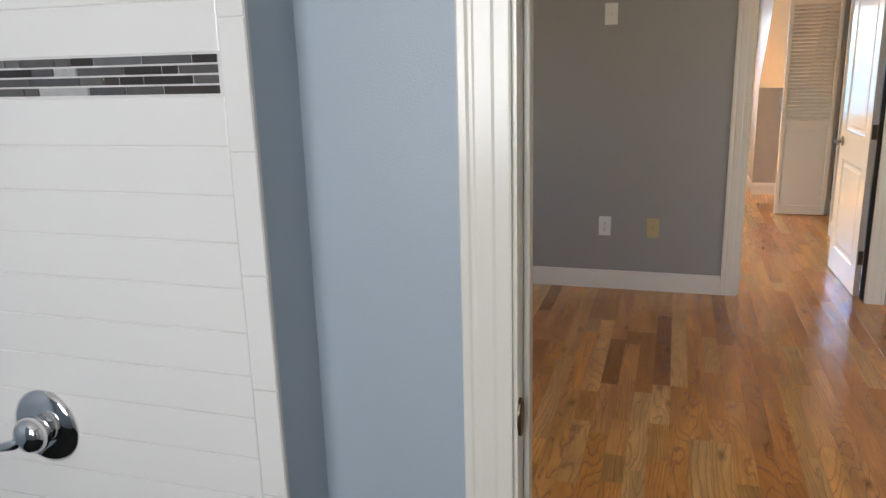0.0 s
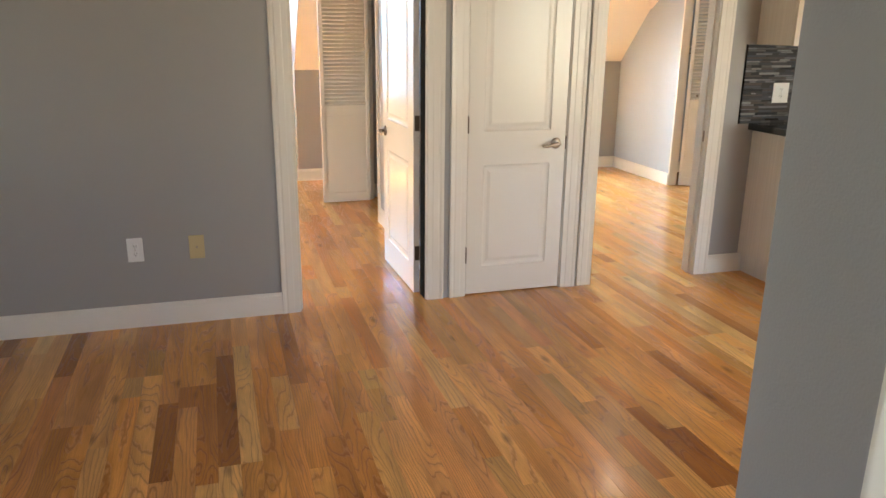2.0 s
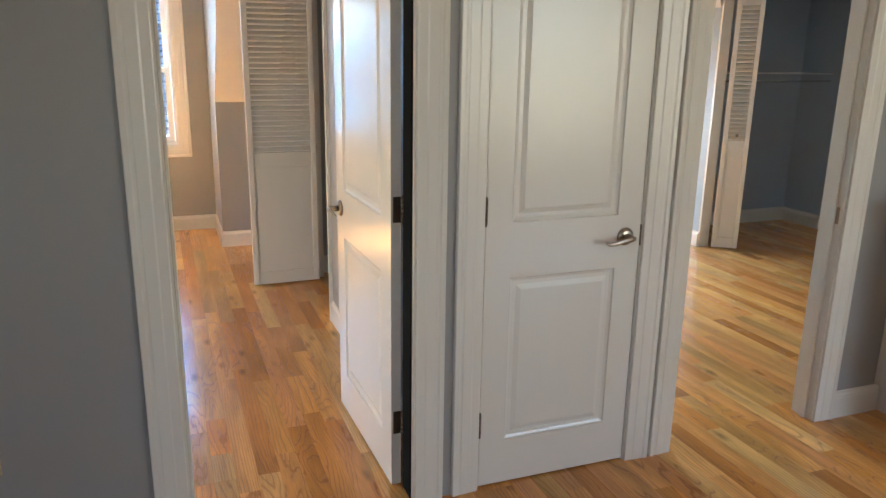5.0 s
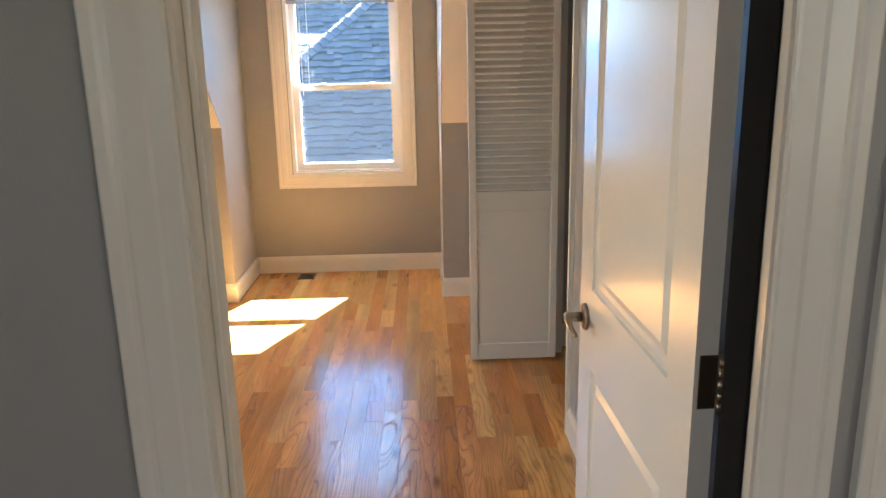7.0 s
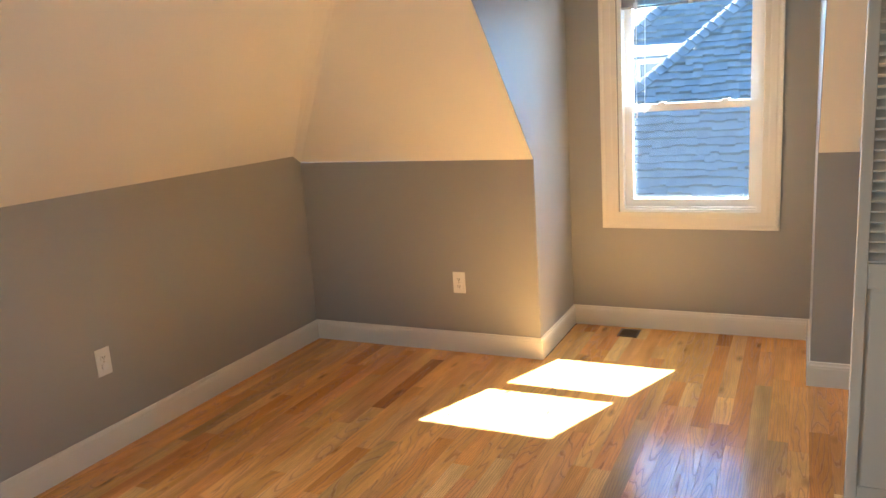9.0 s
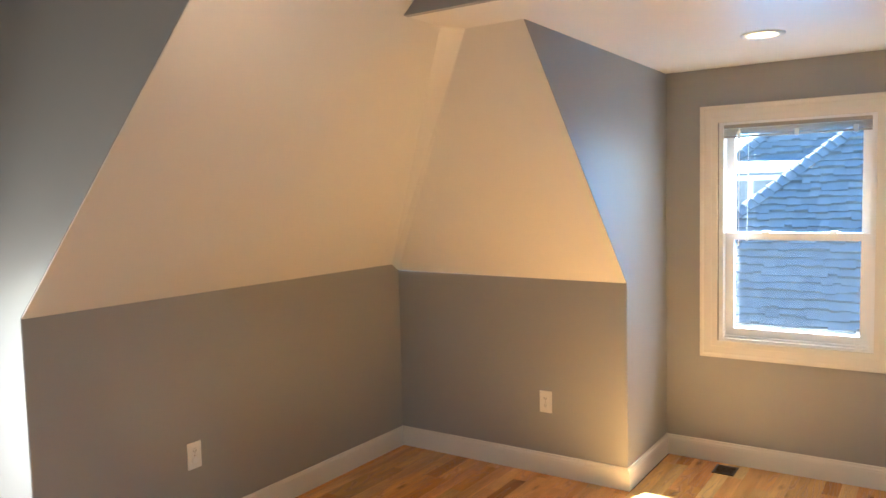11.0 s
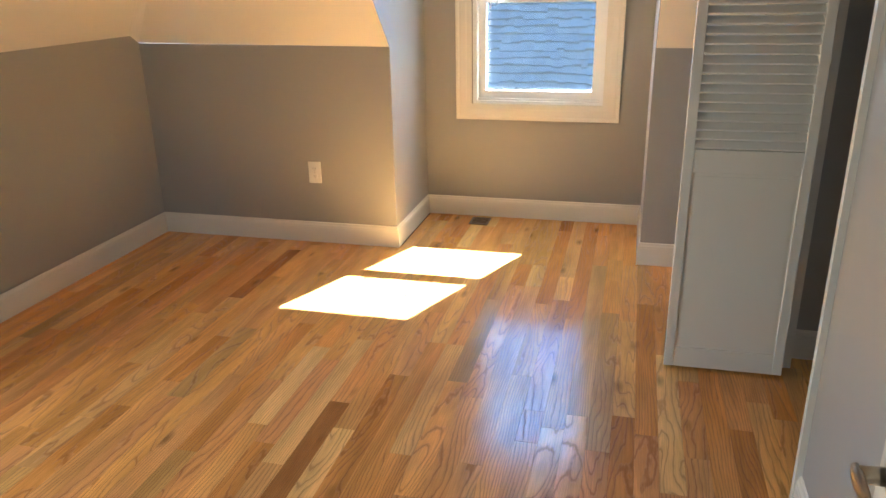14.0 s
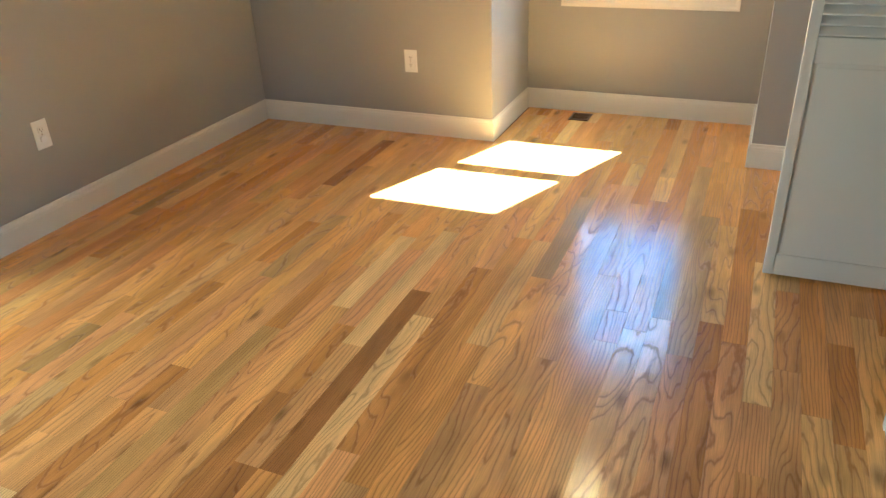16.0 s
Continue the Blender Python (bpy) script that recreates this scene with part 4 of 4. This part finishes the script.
while z < 1.474:
    h = random.choice((0.009, 0.012, 0.012, 0.016))
    x = 3.247
    while x < 5.745:
        l = min(random.uniform(0.035, 0.15), 5.747 - x)
        d = random.uniform(0.0, 0.0025)
        boxes(bm, (x, 5.0005 + d, z, x + l - 0.002, 5.006, min(z + h - 0.002, 1.477)))
        x += l
    z += h
mo = part("mosaic_tiles", bm, MOSAIC, bs, "thin grey and black glass strips")
mo["kind"] = "stuff"
plate(3.525, 5.0, 1.182, 0, "wide white outlet plate on the mosaic backsplash", "outlet", PLATE, w=0.118, h=0.125)
plate(5.05, 5.0, 1.182, 0, "white outlet on the mosaic backsplash", "outlet", PLATE)

# range
rg = root("gas_range", 4.09, 4.43, 0, 0, "stainless steel gas range with black grates", "range")
W = 0.765
part("body", bx((0.0, 0.03, 0.09, W, 0.56, 0.945), bevel=0.003), IRON, rg, "black side panels")
q = part("bottom_drawer", bx((0.004, -0.015, 0.05, W - 0.004, 0.03, 0.235), bevel=0.006, seg=2), STEEL, rg)
part("handle_lip", bx((0.18, -0.024, 0.178, W - 0.18, -0.012, 0.196), bevel=0.004), STEEL, q)
q = part("oven_door", bx((0.004, -0.015, 0.245, W - 0.004, 0.03, 0.80), bevel=0.008, seg=2), STEEL, rg)
part("oven_window", bx((0.09, -0.018, 0.36, W - 0.09, -0.013, 0.655), bevel=0.002), BLACKGLASS, q)
bm = bmesh.new()
tube(bm, [(0.03, -0.052, 0.745), (W - 0.03, -0.052, 0.745)], 0.013, 12)
for x in (0.045, W - 0.045):
    tube(bm, [(x, -0.012, 0.745), (x, -0.052, 0.745)], 0.010, 10)
part("oven_handle", bm, STEEL, q, "", True)
q = part("control_panel", prism([(0.004, -0.005, 0.805), (0.004, 0.045, 0.805), (0.004, 0.045, 0.935), (0.004, 0.025, 0.935)], (W - 0.008, 0, 0)), BLACKGLASS, rg, "black control panel")
for k in range(5):
    x = 0.12 + k * 0.13
    part("knob", tube(bmesh.new(), [(x, 0.012, 0.868), (x, -0.018, 0.862), (x, -0.022, 0.861)], [0.021, 0.018, 0.008], 16), IRON, q, "", True)
part("cooktop", bx((0.0, 0.02, 0.935, W, 0.50, 0.952), bevel=0.004), BLACKGLASS, rg)
bm = bmesh.new()
for gx in (0.04, 0.28, 0.52):
    for k in range(4):
        boxes(bm, (gx + k * 0.062, 0.05, 0.972, gx + k * 0.062 + 0.011, 0.47, 0.986))
    for y in (0.05, 0.18, 0.33, 0.458):
        boxes(bm, (gx, y, 0.972, gx + 0.197, y + 0.011, 0.986))
    for x in (gx, gx + 0.186):
        for y in (0.05, 0.458):
            boxes(bm, (x, y, 0.952, x + 0.011, y + 0.011, 0.972))
part("grates", bm, IRON, rg, "black cast-iron grates")
for x, y in ((0.14, 0.15), (0.14, 0.37), (0.38, 0.26), (0.62, 0.15), (0.62, 0.37)):
    part("burner", tube(bmesh.new(), [(x, y, 0.952), (x, y, 0.962), (x, y, 0.966)], [0.042, 0.042, 0.03], 18), IRON, rg, "", True)
part("backguard_base", bx((0.0, 0.50, 0.945, W, 0.565, 1.09)), BLACKGLASS, rg)
q = part("backguard", prism([(0.0, 0.475, 1.09), (0.0, 0.565, 1.09), (0.0, 0.565, 1.262), (0.0, 0.515, 1.262)], (W, 0, 0)), STEEL, rg)
part("clock_display", prism([(0.30, 0.4775, 1.125), (0.30, 0.4885, 1.125), (0.30, 0.5145, 1.232), (0.30, 0.5035, 1.232)], (0.17, 0, 0)), BLACKGLASS, q)

# microwave
mw = root("microwave", 4.02, 4.62, 1.53, 0, "stainless steel over-the-range microwave with a dark glass door", "microwave")
part("housing", bx((0.0, 0.02, 0.0, 0.76, 0.395, 0.42), bevel=0.003), STEEL, mw)
q = part("door", bx((0.0, -0.012, 0.004, 0.57, 0.02, 0.416), bevel=0.006, seg=2), STEEL, mw)
part("door_window", bx((0.035, -0.015, 0.075, 0.50, -0.010, 0.365), bevel=0.002), BLACKGLASS, q)
bm = tube(bmesh.new(), [(0.535, -0.045, 0.07), (0.535, -0.045, 0.36)], 0.011, 12)
tube(bm, [(0.535, -0.01, 0.09), (0.535, -0.045, 0.09)], 0.008, 8)
tube(bm, [(0.535, -0.01, 0.34), (0.535, -0.045, 0.34)], 0.008, 8)
part("handle", bm, STEEL, q, "", True)
part("keypad", bx((0.585, -0.012, 0.02, 0.75, 0.02, 0.40), bevel=0.003), BLACKGLASS, mw)
part("vent_grille", bx((0.02, -0.004, 0.40, 0.74, 0.0, 0.418)), IRON, mw)

# ------------------------------------------------------------------ neighbouring house
ground = structure("ground", bx((-400, 9.7, -5.2, 400, 900, -5.0)), GRASS, "ground beyond the house", "ground")
nh = root("house", 0, 0, 0, 0, "neighbouring house with a grey-blue shingled hip roof", "house")
random.seed(21)


def shingles(y0, z0, y1, z1, left, right, step, name, label):
    """Courses of shingles up a roof slope; left and right give the ends of a course by its share of the way up."""
    bm = bmesh.new()
    up = Vector((0, y1 - y0, z1 - z0))
    n = int(up.length / step)
    u = up.normalized()
    out = Vector((0, -u.z, u.y))
    for k in range(n):
        f = k / n
        a = Vector((0, y0, z0)) + u * (k * step)
        x, xe = left(f), right(f)
        while x < xe:
            l = random.uniform(0.08, 0.20)
            th = random.choice((0.03, 0.036, 0.042, 0.055, 0.065))
            dn = random.choice((-0.03, -0.02, 0.0, 0.0, 0.012))
            p = [a + u * dn, a + u * (step * 1.15)]
            q = [Vector((x, 0, 0)) + p[0] + out * th, Vector((min(x + l - 0.004, xe), 0, 0)) + p[0] + out * th, Vector((min(x + l - 0.004, xe), 0, 0)) + p[1], Vector((x, 0, 0)) + p[1]]
            top = [bm.verts.new(v) for v in q]
            low = [bm.verts.new(v - out * (th + 0.01)) for v in q[:2]]
            bm.faces.new(top)
            bm.faces.new((low[0], low[1], top[1], top[0]))
            x += l
    ob = part(name, bm, SHINGLE, nh, label)
    ob["kind"] = "stuff"
    return ob


RY0, RZ0, RY1, RZ1 = 13.2, -2.0, 18.2, 4.08
HX0, HX1 = -5.27, 1.84
shingles(RY0, RZ0, RY1, RZ1, lambda f: HX0 + (HX1 - HX0) * f, lambda f: 4.0, 0.125, "roof_shingles", "grey-blue shingle courses")
u = Vector((0, RY1 - RY0, RZ1 - RZ0)).normalized()
out = Vector((0, -u.z, u.y))
a, c = Vector((HX0, RY0, RZ0)), Vector((HX1, RY1, RZ1))
along = (c - a).normalized()
side = along.cross(out).normalized()
cap = mesh("ridge_cap", prism([side * -0.09 + out * 0.03, out * 0.045, side * 0.09 + out * 0.03] + [side * 0.09 + along * 0.16, side * -0.09 + along * 0.16], out * 0.02), SHINGLE)
for k in range(int((c - a).length / 0.135)):
    ob = new("ridge_cap", cap)
    ob.parent = nh
    ob.location = a + along * (0.135 * k) + out * (0.02 + 0.004 * (k % 3))
part("roof_deck", prism([(HX0, RY0, RZ0), (4.0, RY0, RZ0), (4.0, RY1, RZ1), (HX1, RY1, RZ1)], -out * 0.1), SHINGLE, nh)
part("wall", bx((HX0, RY0 + 0.5, -5.0, 6.0, 22.0, RZ0 + 0.3)), VINYL, nh, "pale clapboard wall")
# the roof behind it, with a small dormer
shingles(14.4, -2.0, 19.2, 4.08, lambda f: -5.97 + 6.1 * f, lambda f: -3.0 + 6.0 * f, 0.135, "back_roof_shingles", "grey-blue shingles of the roof behind")
part("back_roof_deck", prism([(-5.97, 14.4, -2.0), (-3.0, 14.4, -2.0), (3.0, 19.2, 4.08), (0.13, 19.2, 4.08)], -out * 0.1), SHINGLE, nh)
dm = part("dormer", bx((-2.3, 16.4, 0.76, -0.965, 17.6, 1.74)), SHINGLE, nh, "small dormer with white trim")
part("fascia", bx((-2.34, 16.34, 1.73, -0.925, 16.397, 1.80)), VINYL, dm)
part("corner_board", bx((-1.45, 16.36, 0.84, -1.385, 16.397, 1.73)), VINYL, dm)
part("dormer_roof", prism([(-2.38, 16.32, 1.80), (-0.907, 16.32, 1.80), (-0.907, 17.7, 2.05), (-2.38, 17.7, 2.05)], (0, 0, 0.04)), SHINGLE, dm)
a2, c2 = Vector((-5.97, 14.4, -2.0)), Vector((0.13, 19.2, 4.08))
al2 = (c2 - a2).normalized()
for k in range(int((c2 - a2).length / 0.135)):
    ob = new("ridge_cap", cap)
    ob.parent = nh
    ob.location = a2 + al2 * (0.135 * k) + out * (0.02 + 0.004 * (k % 3))

# ------------------------------------------------------------------ oak strip floor
PW = 0.0795
random.seed(3)
plank_mesh = {}


def plank_verts(w, l):
    e, d, b0 = 0.0003, 0.0003, -0.011
    lo = [(0.0001, 0.0001, b0), (w - 0.0001, 0.0001, b0), (w - 0.0001, l - 0.0001, b0), (0.0001, l - 0.0001, b0)]
    mid = [(x, y, -d) for x, y, _ in lo]
    top = [(e + 0.0003, e + 0.0003, 0), (w - e - 0.0003, e + 0.0003, 0), (w - e - 0.0003, l - e - 0.0003, 0), (e + 0.0003, l - e - 0.0003, 0)]
    return lo + mid + top


PFACES = [(8, 9, 10, 11)] + [(4 + k, 4 + (k + 1) % 4, 8 + (k + 1) % 4, 8 + k) for k in range(4)] + [(k, (k + 1) % 4, 4 + (k + 1) % 4, 4 + k) for k in range(4)]
verts, faces = [], []
single = 0
x = 0.856 - 48 * PW
while x < 7.0:
    xm = x + PW / 2
    y = 1.31 if -0.2 < xm < 0.46 else (1.37 if xm < 0.76 else -1.2)
    yend = 9.53 if -0.515 < xm < 0.86 else (8.84 if xm < 4.6 else 8.33 if xm < 6.1 else 5.018)
    while y < yend:
        l = random.choice((0.2, 0.3, 0.4, 0.5, 0.6, 0.7, 0.8, 0.9, 1.0, 1.1, 1.3, 1.5))
        if y + l > yend:
            l = max(0.05, math.ceil((yend - y) * 20) / 20)
        if -1.30 < xm < 1.30 and 4.55 < y + l / 2 < 8.9 and single < 300:
            key = round(l, 2)
            if key not in plank_mesh:
                me = bpy.data.meshes.new("plank")
                me.from_pydata(plank_verts(PW, l), [], PFACES)
                me.materials.append(OAK)
                plank_mesh[key] = me
            ob = new("plank", plank_mesh[key])
            ob.location = (x, y, 0)
            ob.parent = floor
            single += 1
        else:
            s = len(verts)
            verts += [(x + p[0], y + p[1], p[2]) for p in plank_verts(PW, l)]
            faces += [tuple(i + s for i in f) for f in PFACES]
        y += l
    x += PW
me = bpy.data.meshes.new("planks")
me.from_pydata(verts, [], faces)
me.materials.append(OAK)
ob = new("planks", me)
ob.parent = floor
ob["kind"] = "stuff"
